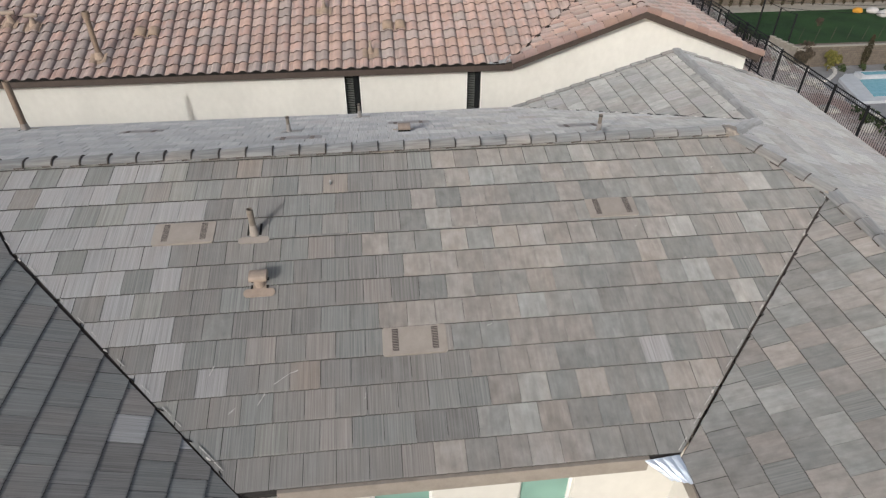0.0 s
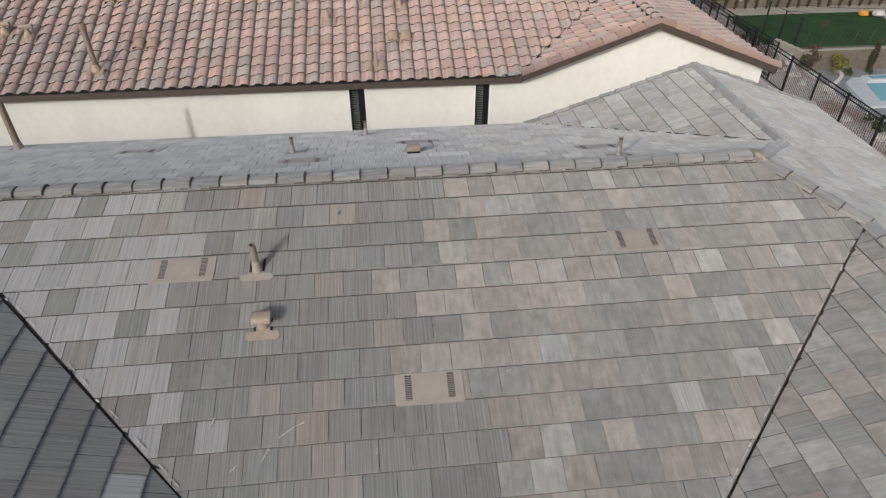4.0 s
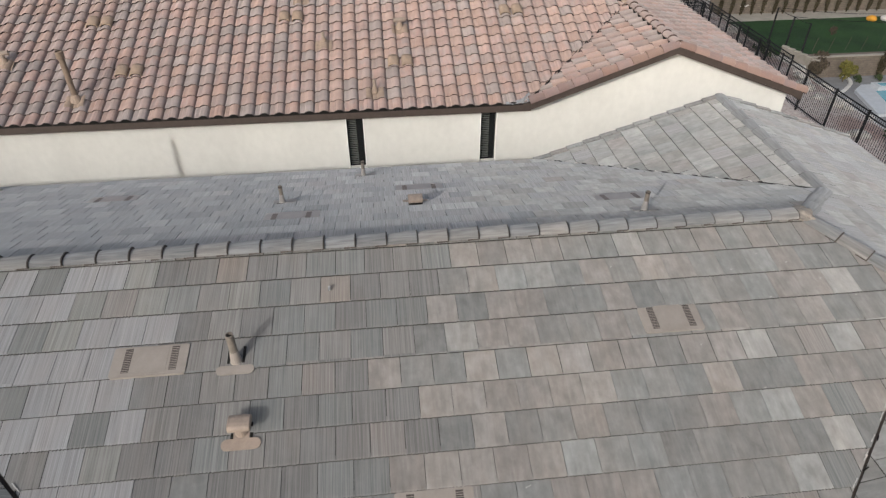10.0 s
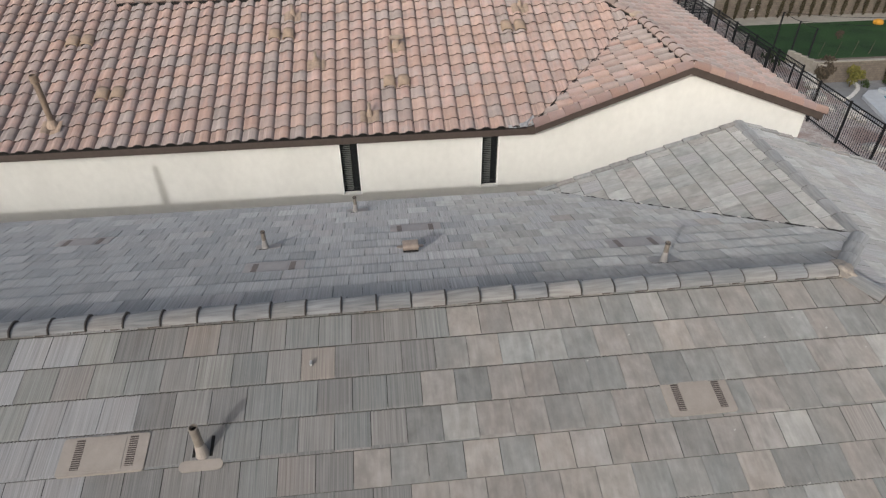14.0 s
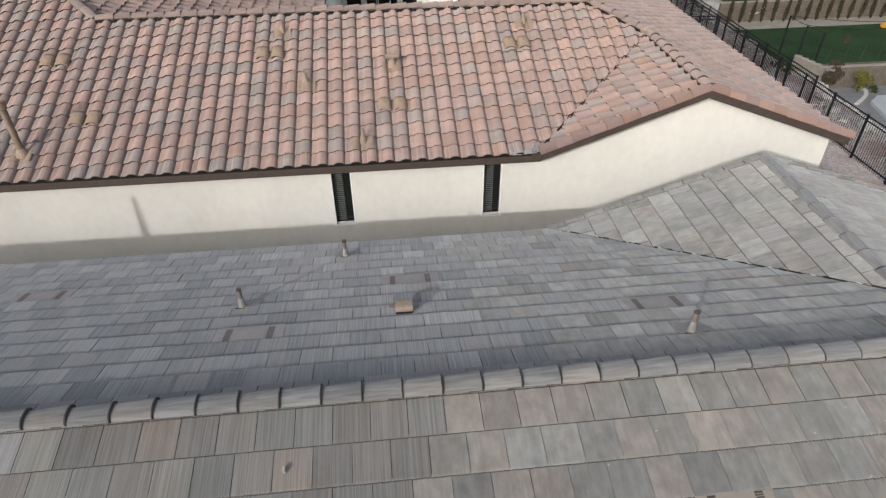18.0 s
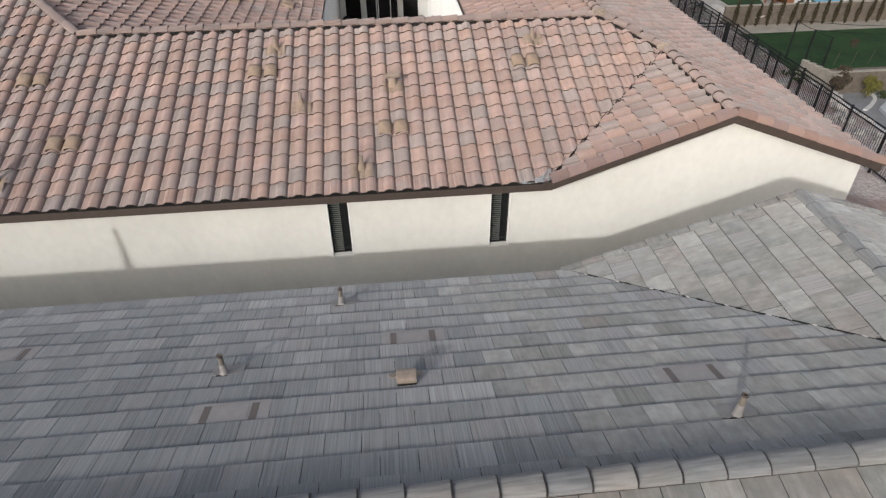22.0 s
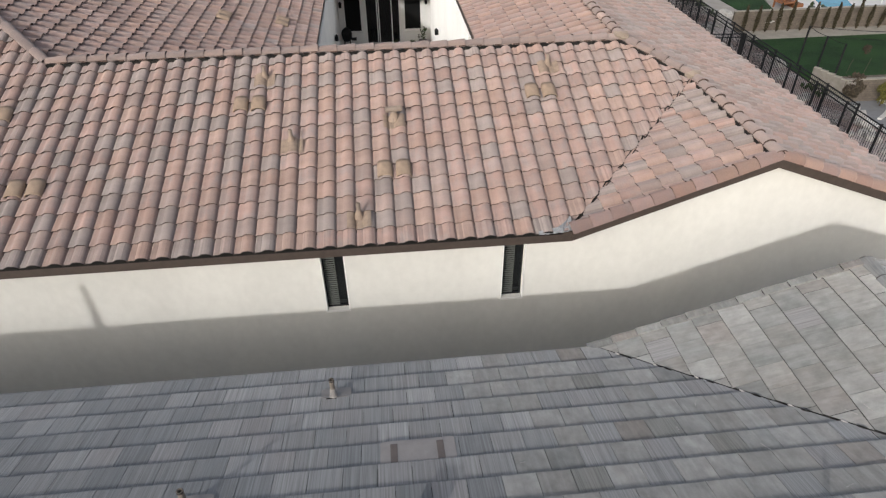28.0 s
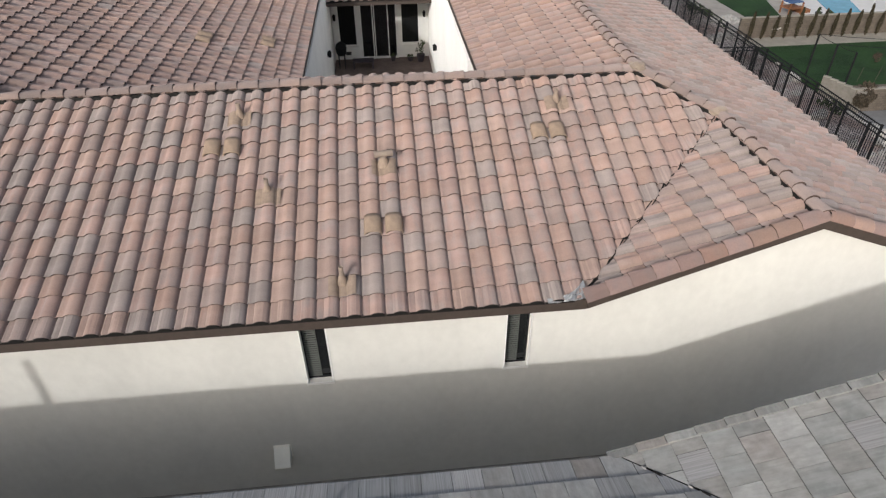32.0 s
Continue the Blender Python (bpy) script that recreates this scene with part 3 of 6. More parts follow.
tile_slope(house, "upper front roof slope of grey and taupe flat tiles", mA2, [[(-3.824, YB), (6.534, YB), (6.777, -1.04), (5.85, YR), (-4.86, YR)]], "flat",
           0.0, 0.2035, lambda u, v, r: pale_left(u, 0.919 * v + 3.0585, r), lambda u, v: -3.0 < u < 5.0, 15,
           tiled=[[(-3.80, YB - 0.01), (6.515, YB - 0.01), (6.755, -1.045), (5.84, YR - 0.03), (-4.83, YR - 0.03)]], step=0.3665)


def front_slope(y):
    return mA2 if y > YB - 0.02 else mA


mB = slope_frame((0, EAVE_B, ZA - S * EAVE_B), (-1, 0, 0), (0, -1, S))
# The unseen stretch west of x = -9 is added to shade the villa.
tile_slope(house, "rear roof slope of blue-grey flat tiles", mB, [[(-16, YR), (5.86, YR), (7.03, 1.387), (3.6, 4.75), (-16, 4.75)]], "flat",
           0.03, -0.138, cool_blend, lambda u, v: 0.0 < v < 4.4 and -4.3 < u < 2.4, 6,
           tiled=[[(-16, YR + 0.03), (5.83, YR + 0.03), (6.99, 1.40), (3.585, 4.78), (-16, 4.78)]], step=0.342)
mL = slope_frame((-0.90, 0, ZA - S * 4.2), (0, 1, 0), (-1, 0, S))
tile_slope(house, "side roof slope of dark grey flat tiles", mL, [[(-0.90, -4.17), (-3.824, YB), (-5.1, YB), (-5.1, -12), (-0.90, -12)], [(-3.824, YB), (-4.86, YR), (-5.1, YR), (-5.1, YB)]], "flat", 0.0, 0.1, lambda u, v, r: r.choices(range(9), (12, 48, 6, 26, 3, 0, 1, 0, 4))[0], lambda u, v: u > -9.5, 7,
           tiled=[[(-0.92, -4.195), (-3.85, -1.296), (-5.1, -1.296), (-5.1, -12), (-0.90, -12)], [(-3.85, -1.296), (-4.88, YR - 0.03), (-5.1, YR - 0.03), (-5.1, -1.296)]])
mLW = slope_frame((-9.3, 0, ZA - S * 4.2), (0, -1, 0), (1, 0, S))
tile_slope(house, "western roof slope of grey flat tiles", mLW, [[(-5.1, YR - 0.01), (-9.3, YR - 0.01), (-9.3, -12), (-5.1, -12)]], "flat", 0.0, 0.1, None, None, 8)
ZW = 4.21
mR = slope_frame((3.6, 0, ZW - S * 3.177), (0, -1, 0), (1, 0, S))
tile_slope(house, "side roof slope of taupe flat tiles", mR, [[(6.777, -1.04), (3.6, -4.17), (3.6, -12), (6.777, -12)]], "flat", 0.0, 0.2, warm_blend, lambda u, v: u < 9.5, 9,
           tiled=[[(6.76, -1.075), (3.605, -4.19), (3.6, -12), (6.76, -12)]])
mE = slope_frame((9.95, 0, ZA - S * (9.95 - 5.643)), (0, 1, 0), (-1, 0, S))
tile_slope(house, "eastern roof slope of grey flat tiles", mE, [[(6.777, -12), (9.95, -12), (9.95, -1.04), (6.777, -1.04)], [(5.86, YR), (6.777, -1.04), (9.95, -1.04), (9.95, 1.387), (7.03, 1.387)], [(7.03, 1.387), (9.95, 1.387), (9.95, 4.75), (7.03, 4.75)]], "flat", 0.0, 0.0, even_blend, lambda u, v: u > -3.0, 10)
ZG, OX = 4.106, 7.03
mG = slope_frame((3.6, 0, ZG - S * (OX - 3.6)), (0, -1, 0), (1, 0, S))
tile_slope(house, "gable roof slope of pale taupe flat tiles", mG, [[(3.62, 4.75), (OX, 1.37), (OX, 4.75)]], "flat", 0.0, 0.1,
           lambda u, v, r: r.choices((7, 9, 10, 11, 12), (10, 24, 36, 12, 18))[0], lambda u, v: True, 12,
           tiled=[[(3.72, 4.70), (OX, 1.42), (OX, 4.70)]])

CAP = 0.355
cap_row(house, (-1.955 - 38 * 0.3635, YR, ZR), (-1.955 + 21 * 0.3635, YR, ZR + 0.02), "flat", M_CAP_FLAT, 0.3635, 0.088, 21)
cap_row(house, (5.88, 0.17, ZR), (6.777, -1.04, ZW + 0.01), "flat", M_CAP_FLAT, CAP, 0.055, 22)
cap_row(house, (6.777, -12, ZW), (6.777, -1.1, ZW), "flat", M_CAP_FLAT, CAP, 0.055, 23)
cap_row(house, (5.93, 0.30, ZA - S * 0.29), (6.98, 1.34, ZA - S * 1.34), "flat", M_CAP_FLAT[1:2] + M_CAP_FLAT[3:], 0.47, 0.035, 24)
cap_row(house, (OX, 1.45, ZG), (OX, 4.75, ZG), "flat", M_CAP_FLAT[1:2] + M_CAP_FLAT[3:], CAP, 0.024, 25)
cap_row(house, (-5.1, -12, ZA), (-5.1, YR - 0.05, ZA), "flat", M_CAP_FLAT, CAP, 0.055, 26)

# mortar where the ridges meet
for at, r in (((5.83, YR, ZR + 0.075), 0.14), ((6.777, -1.03, ZW + 0.05), 0.11)):
    rng = random.Random(3)
    bm = bmesh.new()
    bmesh.ops.create_icosphere(bm, subdivisions=3, radius=r)
    for v in bm.verts:
        v.co = Vector((v.co.x, v.co.y, v.co.z * 0.42)) * (1 + 0.45 * noise.noise(v.co * 12)) + Vector(at)
    part("mortar", bm, painted("ridge_mortar", (0.25, 0.22, 0.19), 0.95, 20.0, 0.2, bump=0.6), house, "tan mortar lump at the ridge junction")

# rake trim tiles along the gable edge, each lapping the one below
bm = box_mesh((0, -0.050, -0.012), (0.385, 0.025, 0.018), 0.003)
add_box(bm, (0, 0.026, -0.13), (0.385, 0.05, 0.022), 0.003)
rake_me = bpy.data.meshes.new("rake_tile")
bmesh.ops.recalc_face_normals(bm, faces=bm.faces)
bm.to_mesh(rake_me)
bm.free()
rake_mes = []
for mt in FLAT_ONE[12:16]:
    c = rake_me.copy()
    c.materials.append(mt)
    c.materials.append(M_RAW_SHADE_FLAT)
    for f in c.polygons:
        f.material_index = 1 if f.normal.x < -0.5 else 0
    rake_mes.append(c)
rng = random.Random(4)
for sgn in (-1, 1):
    way = Vector((-sgn, 0, S)).normalized()
    run = 3.45 if sgn < 0 else 2.95
    for k in range(11 if sgn < 0 else 9):
        d = k * 0.331
        base = Vector((OX + sgn * run, 4.745, ZG - S * run)) + way * d
        nrm = Vector((sgn * S, 0, 1)).normalized()
        m = Matrix(((way.x, 0, nrm.x, base.x), (way.y, 1, nrm.y, base.y), (way.z, 0, nrm.z, base.z), (0, 0, 0, 1)))
        part("rake_tile", rng.choice(rake_mes), None, house, m=m @ pose(0, 0, 0.062, 0, 4.2, 0))

# valley metal, eave boards, walls
for a, b, lab in (((-0.9, -4.17, ZA + S * EAVE_A), (-3.824, YB, ZB), ""), ((-3.824, YB, ZB), (-4.86, YR, ZR), ""), ((3.55, -4.17, ZA + S * EAVE_A), (6.777, -1.04, ZW + 0.01), ""), ((3.6, 4.75, ZA - S * EAVE_B), (7.0, 1.42, ZA - S * 1.42), "")):
    a, b = Vector(a), Vector(b)
    w = Vector((-(b - a).y, (b - a).x, 0)).normalized() * 0.020
    me = raw_mesh("valley_metal", [tuple(p + o + Vector((0, 0, z))) for p in (a, b) for o, z in ((-w, 0.018), (Vector(), 0.006), (w, 0.018))],
                  [(0, 1, 4, 3), (1, 2, 5, 4)], [M_LOUVRE])
    part("valley_metal", me, None, house, "dark metal strip in the roof valley")
strip_part(house, "fascia", (-0.55, EAVE_A + 0.03, ZA + S * EAVE_A), (3.25, EAVE_A + 0.03, ZA + S * EAVE_A), 0.045, 0.20, M_FASCIA_O, -0.026, "taupe eave board")
strip_part(house, "fascia", (-16, EAVE_B - 0.03, ZA - S * EAVE_B), (3.6, EAVE_B - 0.03, ZA - S * EAVE_B), 0.045, 0.17, M_FASCIA_O, 0.01, "taupe eave board", (0, 1, 0))
strip_part(house, "fascia", (-0.93, -12, ZA - S * 4.2), (-0.93, -4.2, ZA - S * 4.2), 0.045, 0.17, M_FASCIA_O, 0.01, "taupe eave board", (1, 0, 0))
strip_part(house, "fascia", (3.63, -12, ZW - S * 3.17), (3.63, -4.2, ZW - S * 3.17), 0.045, 0.17, M_FASCIA_O, 0.01, "taupe eave board", (-1, 0, 0))
for sgn in (-1, 1):
    strip_part(house, "rake_board", (OX + sgn * (3.45 if sgn < 0 else 2.92), 4.70, ZG - S * (3.45 if sgn < 0 else 2.92)), (OX, 4.70, ZG), 0.045, 0.2, M_FASCIA_O, 0.01, "taupe gable board", (0, 1, 0))
wins = [(0.33, 1.02, 0.2, 2.52), (2.02, 2.66, 0.2, 2.52)]
pierced_wall(house, "wall", -3.83, -3.63, -1.2, 3.9, -1.3, 3.16, wins, M_STUCCO_O, "white stucco wall under the eave")
for xa, xb, za, zb in wins:
    win = part("window", box_mesh((xa + 0.03, -3.74, za + 0.03), (xb - 0.03, -3.72, zb - 0.03)), M_TEAL, house, "teal-tinted window pane")
    bm = bmesh.new()
    for lo, hi in (((xa, -3.77, za), (xa + 0.035, -3.69, zb)), ((xb - 0.035, -3.77, za), (xb, -3.69, zb)), ((xa + 0.035, -3.77, za), (xb - 0.035, -3.69, za + 0.035)), ((xa + 0.035, -3.77, zb - 0.035), (xb - 0.035, -3.69, zb))):
        add_box(bm, lo, hi, 0.004)
    part("window_frame", bm, M_WHITE, win, "white window frame")
part("wall", box_mesh((-1.4, -11.8, -1.3), (-1.2, -3.63, 3.05)), M_STUCCO_O, house)
part("wall", box_mesh((3.9, -11.8, -1.3), (4.1, -3.63, 3.05)), M_STUCCO_O, house)
part("wall", box_mesh((-15.8, 4.2, -1.3), (9.7, 4.4, 2.78)), M_STUCCO_O, house)
part("wall", box_mesh((-9.0, -11.8, -1.3), (-8.8, -0.02, 3.0)), M_STUCCO_O, house)
part("wall", box_mesh((-15.8, 0.0, -1.3), (-15.6, 4.2, 2.9)), M_STUCCO_O, house)
part("wall", box_mesh((-15.6, 0.0, -1.3), (-8.8, 0.2, 4.4)), M_STUCCO_O, house)
part("wall", box_mesh((9.5, -11.8, -1.3), (9.7, 4.2, 2.85)), M_STUCCO_O, house)
part("wall", box_mesh((-8.8, -12.0, -1.3), (-1.2, -11.8, 3.0)), M_STUCCO_O, house)
part("wall", box_mesh((3.9, -12.0, -1.3), (9.7, -11.8, 2.85)), M_STUCCO_O, house)
gm = prism([(3.75, 2.78), (9.7, 2.78), (9.7, ZG - S * 2.67 - 0.05), (OX, ZG - 0.05), (3.75, ZG - S * 3.28 - 0.05)], -4.4, -4.2)
bmesh.ops.transform(gm, matrix=Matrix(((1, 0, 0, 0), (0, 0, -1, 0), (0, 1, 0, 0), (0, 0, 0, 1))), verts=gm.verts)
part("gable_wall", gm, M_STUCCO_O, house)
# bright flashing at the foot of the eastern valley
fold = bmesh.new()
rows = []
for i in range(9):
    t = i / 8
    up = Vector((3.19 + 0.38 * t, -4.19 + 0.02 * t, 3.168 + 0.02 * t))
    low = Vector((3.43 + 0.20 * t, -4.38 - 0.12 * t, 3.06 + 0.08 * t))
    ridge = 0.018 if i % 2 else -0.006
    rows.append([fold.verts.new(up.lerp(low, k / 3) + Vector((0, 0, ridge * (0.3 + 0.7 * k / 3)))) for k in range(4)])
for p, q in zip(rows, rows[1:]):
    for k in range(3):
        fold.faces.new((p[k], p[k + 1], q[k + 1], q[k]))
part("valley_flashing", fold, M_BLUE, house, "pale blue galvanised flashing at the valley's foot")

# ---------------------------------------------------------------- the red-roofed house
T = 0.365
KN = math.sqrt(1 + T * T)
Y0, Z0 = 7.38, 2.925
RY, RZ = 11.85, 2.925 + 0.365 * (11.85 - 7.38)
HX, WX = 6.13, -5.4
GX, JY = 7.30, 10.68
GZ = RZ - T * (GX - HX)
villa = thing("house", "cream stucco house with a terracotta barrel tile roof round a court", "house")
FAR = 32.0
EX = 10.62

mN = slope_frame((0, Y0, Z0), (1, 0, 0), (0, 1, T))
tile_slope(villa, "roof slope of mixed pink and grey barrel tiles", mN,
           [[(WX, Y0), (4.0, Y0), (GX, JY), (HX, RY), (WX, RY)], [(-15, Y0), (WX, Y0), (WX, RY), (-9.3, 15.75), (-15, 15.75)]], "clay",
           -0.02, PH, None, lambda u, v: v < 4.5 and -1.9 < u < 5.2, 41, 0.0,
           tiled=[[(WX, Y0), (3.985, Y0), (GX - 0.03, JY - 0.03), (HX - 0.02, RY - 0.03), (WX, RY - 0.03)], [(-15, Y0), (WX, Y0), (WX, RY), (-9.3, 15.75), (-15, 15.75)]])
mNG = slope_frame((4.0, 0, GZ - T * (GX - 4.0)), (0, -1, 0), (1, 0, T))
tile_slope(villa, "gable roof slope of pink barrel tiles", mNG, [[(4.0, Y0), (GX, JY), (GX, Y0 - 0.02)]], "clay", 0.02, -Y0 + 0.02, None,
           lambda u, v: True, 42, 0.0, tiled=[[(4.03, Y0), (GX - 0.022, JY - 0.06), (GX - 0.022, Y0)]])
mNE = slope_frame((EX, 0, RZ - T * (EX - HX)), (0, 1, 0), (-1, 0, T))
tile_slope(villa, "eastern roof slope of pink barrel tiles", mNE, [[(GX, Y0), (EX, Y0), (EX, JY), (GX, JY)], [(GX, JY), (EX, JY), (EX, FAR), (HX, FAR), (HX, RY)]], "back", -0.02, Y0, lambda u, v, r: r.choices(range(6), (12, 0, 34, 28, 0, 26))[0], lambda u, v: u < 20.0, 43, 0.0)
LX = -0.74
mNW = slope_frame((LX, 0, RZ - T * (LX - WX)), (0, 1, 0), (-1, 0, T))
tile_slope(villa, "court-side roof slope of pink-grey barrel tiles", mNW, [[(WX, RY), (LX, RY + LX - WX), (LX, FAR), (-9.3, FAR), (-9.3, 15.75)]], "clay", -0.02, 0.0,
           lambda u, v, r: r.choices(range(6), (40, 20, 18, 8, 12, 2))[0], lambda u, v: u < 20.0, 44, 0.0)
CX = 3.52
mNC = slope_frame((CX, 0, RZ - T * (HX - CX)), (0, -1, 0), (1, 0, T))
tile_slope(villa, "court-side roof slope of pink barrel tiles", mNC, [[(HX, RY), (HX, FAR), (CX, FAR), (CX, RY + HX - CX)]], "clay", -0.02, 0.0, lambda u, v, r: r.choices(range(6), (50, 22, 18, 0, 10, 0))[0], lambda u, v: u > -26.0, 45, 0.0)
mNS = slope_frame((0, RY + 4.4, RZ - T * 4.4), (-1, 0, 0), (0, -1, T))
tile_slope(villa, "rear roof slope of barrel tiles", mNS, [[(WX, RY), (HX, RY), (CX, RY + HX - CX), (CX, RY + 4.2), (LX, RY + LX - WX)]], "clay", 0.0, 0.0, None, None, 46, 0.0)
mNX = slope_frame((-15, 0, RZ + T * 3.9 - T * 5.7), (0, -1, 0), (1, 0, T))
tile_slope(villa, "western roof slope of barrel tiles", mNX, [[(-9.3, 15.75), (-9.3, FAR), (-15, FAR), (-15, 15.75)]], "clay", 0.0, 0.0, None, None, 47, 0.0)
mNP = slope_frame((0, 26.6, 1.98), (1, 0, 0), (0, 1, T))
tile_slope(villa, "porch roof slope of barrel tiles", mNP, [[(-0.98, 26.6), (CX, 26.6), (CX, 31), (-0.98, 31)]], "clay", 0.0, 0.0, None, None, 48, 0.0)

CAPS = [M_CAP_CLAY, M_CAP_CLAY, barrel_tile_material("clay_cap", (0.285, 0.215, 0.190), (0.245, 0.198, 0.182), False)]
cap_row(villa, (WX, RY, RZ), (HX, RY, RZ), "round", CAPS, 0.375, 0.078, 51)
cap_row(villa, (WX, RY, RZ), (-9.3, 15.75, RZ + T * 3.9), "round", CAPS, 0.375, 0.07, 52)
cap_row(villa, (HX, RY, RZ), (GX, JY, GZ), "round", CAPS, 0.36, 0.08, 53)
cap_row(villa, (GX, JY, GZ), (GX, Y0 + 0.02, GZ), "round", CAPS, 0.36, 0.078, 54)
cap_row(villa, (HX, FAR, RZ), (HX, RY, RZ), "round", CAPS, 0.375, 0.105, 55)
cap_row(villa, (-9.3, FAR, RZ + T * 3.9), (-9.3, 15.75, RZ + T * 3.9), "round", CAPS, 0.375, 0.105, 56)
for at in ((HX, RY, RZ + 0.12), (GX, JY, GZ + 0.10)):
    bm = bmesh.new()
    bmesh.ops.create_icosphere(bm, subdivisions=3, radius=0.17)
    for v in bm.verts:
        v.co = Vector((v.co.x, v.co.y, v.co.z * 0.5)) * (1 + 0.3 * noise.noise(v.co * 9)) + Vector(at)
    part("mortar", bm, M_CAP_BUFF, villa, "buff mortar lump at the ridge junction")

# barrel trim tiles along the gable rakes
for sgn in (-1, 1):
    x0 = GX + sgn * (3.33 if sgn > 0 else 3.21)
    a, b = Vector((x0, Y0 - 0.0, GZ - T * abs(x0 - GX) + 0.095)), Vector((GX, Y0 - 0.0, GZ + 0.095))
    cap_row(villa, b, a, "rake", M_RAKE, 0.34, -0.005, 57 + sgn)
    strip_part(villa, "rake_board", (x0, Y0 - 0.07, GZ - T * abs(x0 - GX)), (GX, Y0 - 0.07, GZ), 0.05, 0.175, M_FASCIA_N, -0.045, "dark brown gable board", (0, 1, 0))
    bm = bmesh.new()
    vs = [bm.verts.new(p) for p in ((x0, Y0 - 0.02, GZ - T * abs(x0 - GX) - 0.13), (GX, Y0 - 0.02, GZ - 0.13), (GX, 7.6, GZ - 0.13), (x0, 7.6, GZ - T * abs(x0 - GX) - 0.13))]
    bm.faces.new(vs)
    part("soffit", bm, M_FASCIA_N, villa)
strip_part(villa, "fascia", (-15, Y0 + 0.03, Z0), (4.1, Y0 + 0.03, Z0), 0.05, 0.188, M_FASCIA_N, -0.043, "dark brown eave board")
part("soffit", box_mesh((-15, Y0 + 0.03, Z0 - 0.105), (4.1, 7.6, Z0 - 0.101)), M_FASCIA_N, villa)
strip_part(villa, "fascia", (EX - 0.03, Y0, RZ - T * (EX - HX)), (EX - 0.03, FAR, RZ - T * (EX - HX)), 0.05, 0.18, M_FASCIA_N, 0.0, "dark brown eave board", (1, 0, 0))

for x, out in ((LX, 1), (CX, -1)):
    z = RZ - T * (abs(x - WX) if out > 0 else abs(HX - x))
    strip_part(villa, "fascia", (x - 0.02 * out, RY + 3.0, z), (x - 0.02 * out, FAR, z), 0.04, 0.13, M_FASCIA_N, -0.02, "dark brown eave board", (out, 0, 0))

# black strips painting the shade between the rolls, below the ridge caps
strip_part(villa, "ridge_closure", (WX, RY - 0.10, RZ - T * 0.10 + 0.088), (HX, RY - 0.10, RZ - T * 0.10 + 0.088), 0.008, 0.09, M_HOLE_SHADE, 0.0, "black strip standing for the shade below the ridge caps")
strip_part(villa, "ridge_closure", (GX - 0.085, JY, GZ - T * 0.085 + 0.07), (GX - 0.085, Y0 + 0.1, GZ - T * 0.085 + 0.07), 0.008, 0.075, M_HOLE_SHADE, 0.0, "black strip standing for the shade below the ridge caps", (-1, 0, 0))
strip_part(villa, "ridge_closure", (HX - 0.07, RY - 0.07, RZ - T * 0.07 + 0.085), (GX - 0.07, JY - 0.07, RZ - T * (RY - JY + 0.07) + 0.085), 0.008, 0.085, M_HOLE_SHADE, 0.0, "black strip standing for the shade below the ridge caps", (-1, -1, 0))

# walls
WY = 7.60
panes = [(-0.14, 0.236, 1.41, 2.79), (2.988, 3.352, 1.41, 2.79)]
pierced_wall(villa, "wall", WY, WY + 0.22, -15, 3.9, -1.3, 2.815, panes, M_STUCCO_N, "cream stucco side wall")
part("wall", box_mesh((3.9, WY, -1.3), (10.42, WY + 0.22, 2.45)), M_STUCCO_N, villa, "cream stucco wall below the gable")
gm = prism([(3.9, 2.45), (10.42, 2.45), (10.42, GZ - T * (10.42 - GX) - 0.10), (GX, GZ - 0.10), (3.9, GZ - T * (GX - 3.9) - 0.05)], -WY - 0.22, -WY)
bmesh.ops.transform(gm, matrix=Matrix(((1, 0, 0, 0), (0, 0, -1, 0), (0, 1, 0, 0), (0, 0, 0, 1))), verts=gm.verts)
part("gable_wall", gm, M_STUCCO_N, villa, "cream stucco gable")
part("wall", box_mesh((10.20, WY + 0.22, -1.3), (10.42, FAR - 0.3, 2.6)), M_STUCCO_N, villa)
part("wall", box_mesh((-15, WY + 0.22, -1.3), (-14.8, FAR - 0.3, 2.6)), M_STUCCO_N, villa)
part("wall", box_mesh((-15, FAR - 0.3, -1.3), (10.42, FAR - 0.1, 2.6)), M_STUCCO_N, villa)
part("wall", box_mesh((-0.95, 15.8, -1.1), (-0.70, 31.5, 2.68)), M_STUCCO_BOUNCE, villa, "cream stucco court wall")
part("wall", box_mesh((CX - 0.07, 15.8, -1.1), (CX + 0.28, 31.5, 3.45)), M_STUCCO_BOUNCE, villa, "cream stucco court wall")
part("wall", box_mesh((-1.2, 15.6, -1.1), (CX + 0.28, 15.8, 2.6)), M_STUCCO_N, villa)
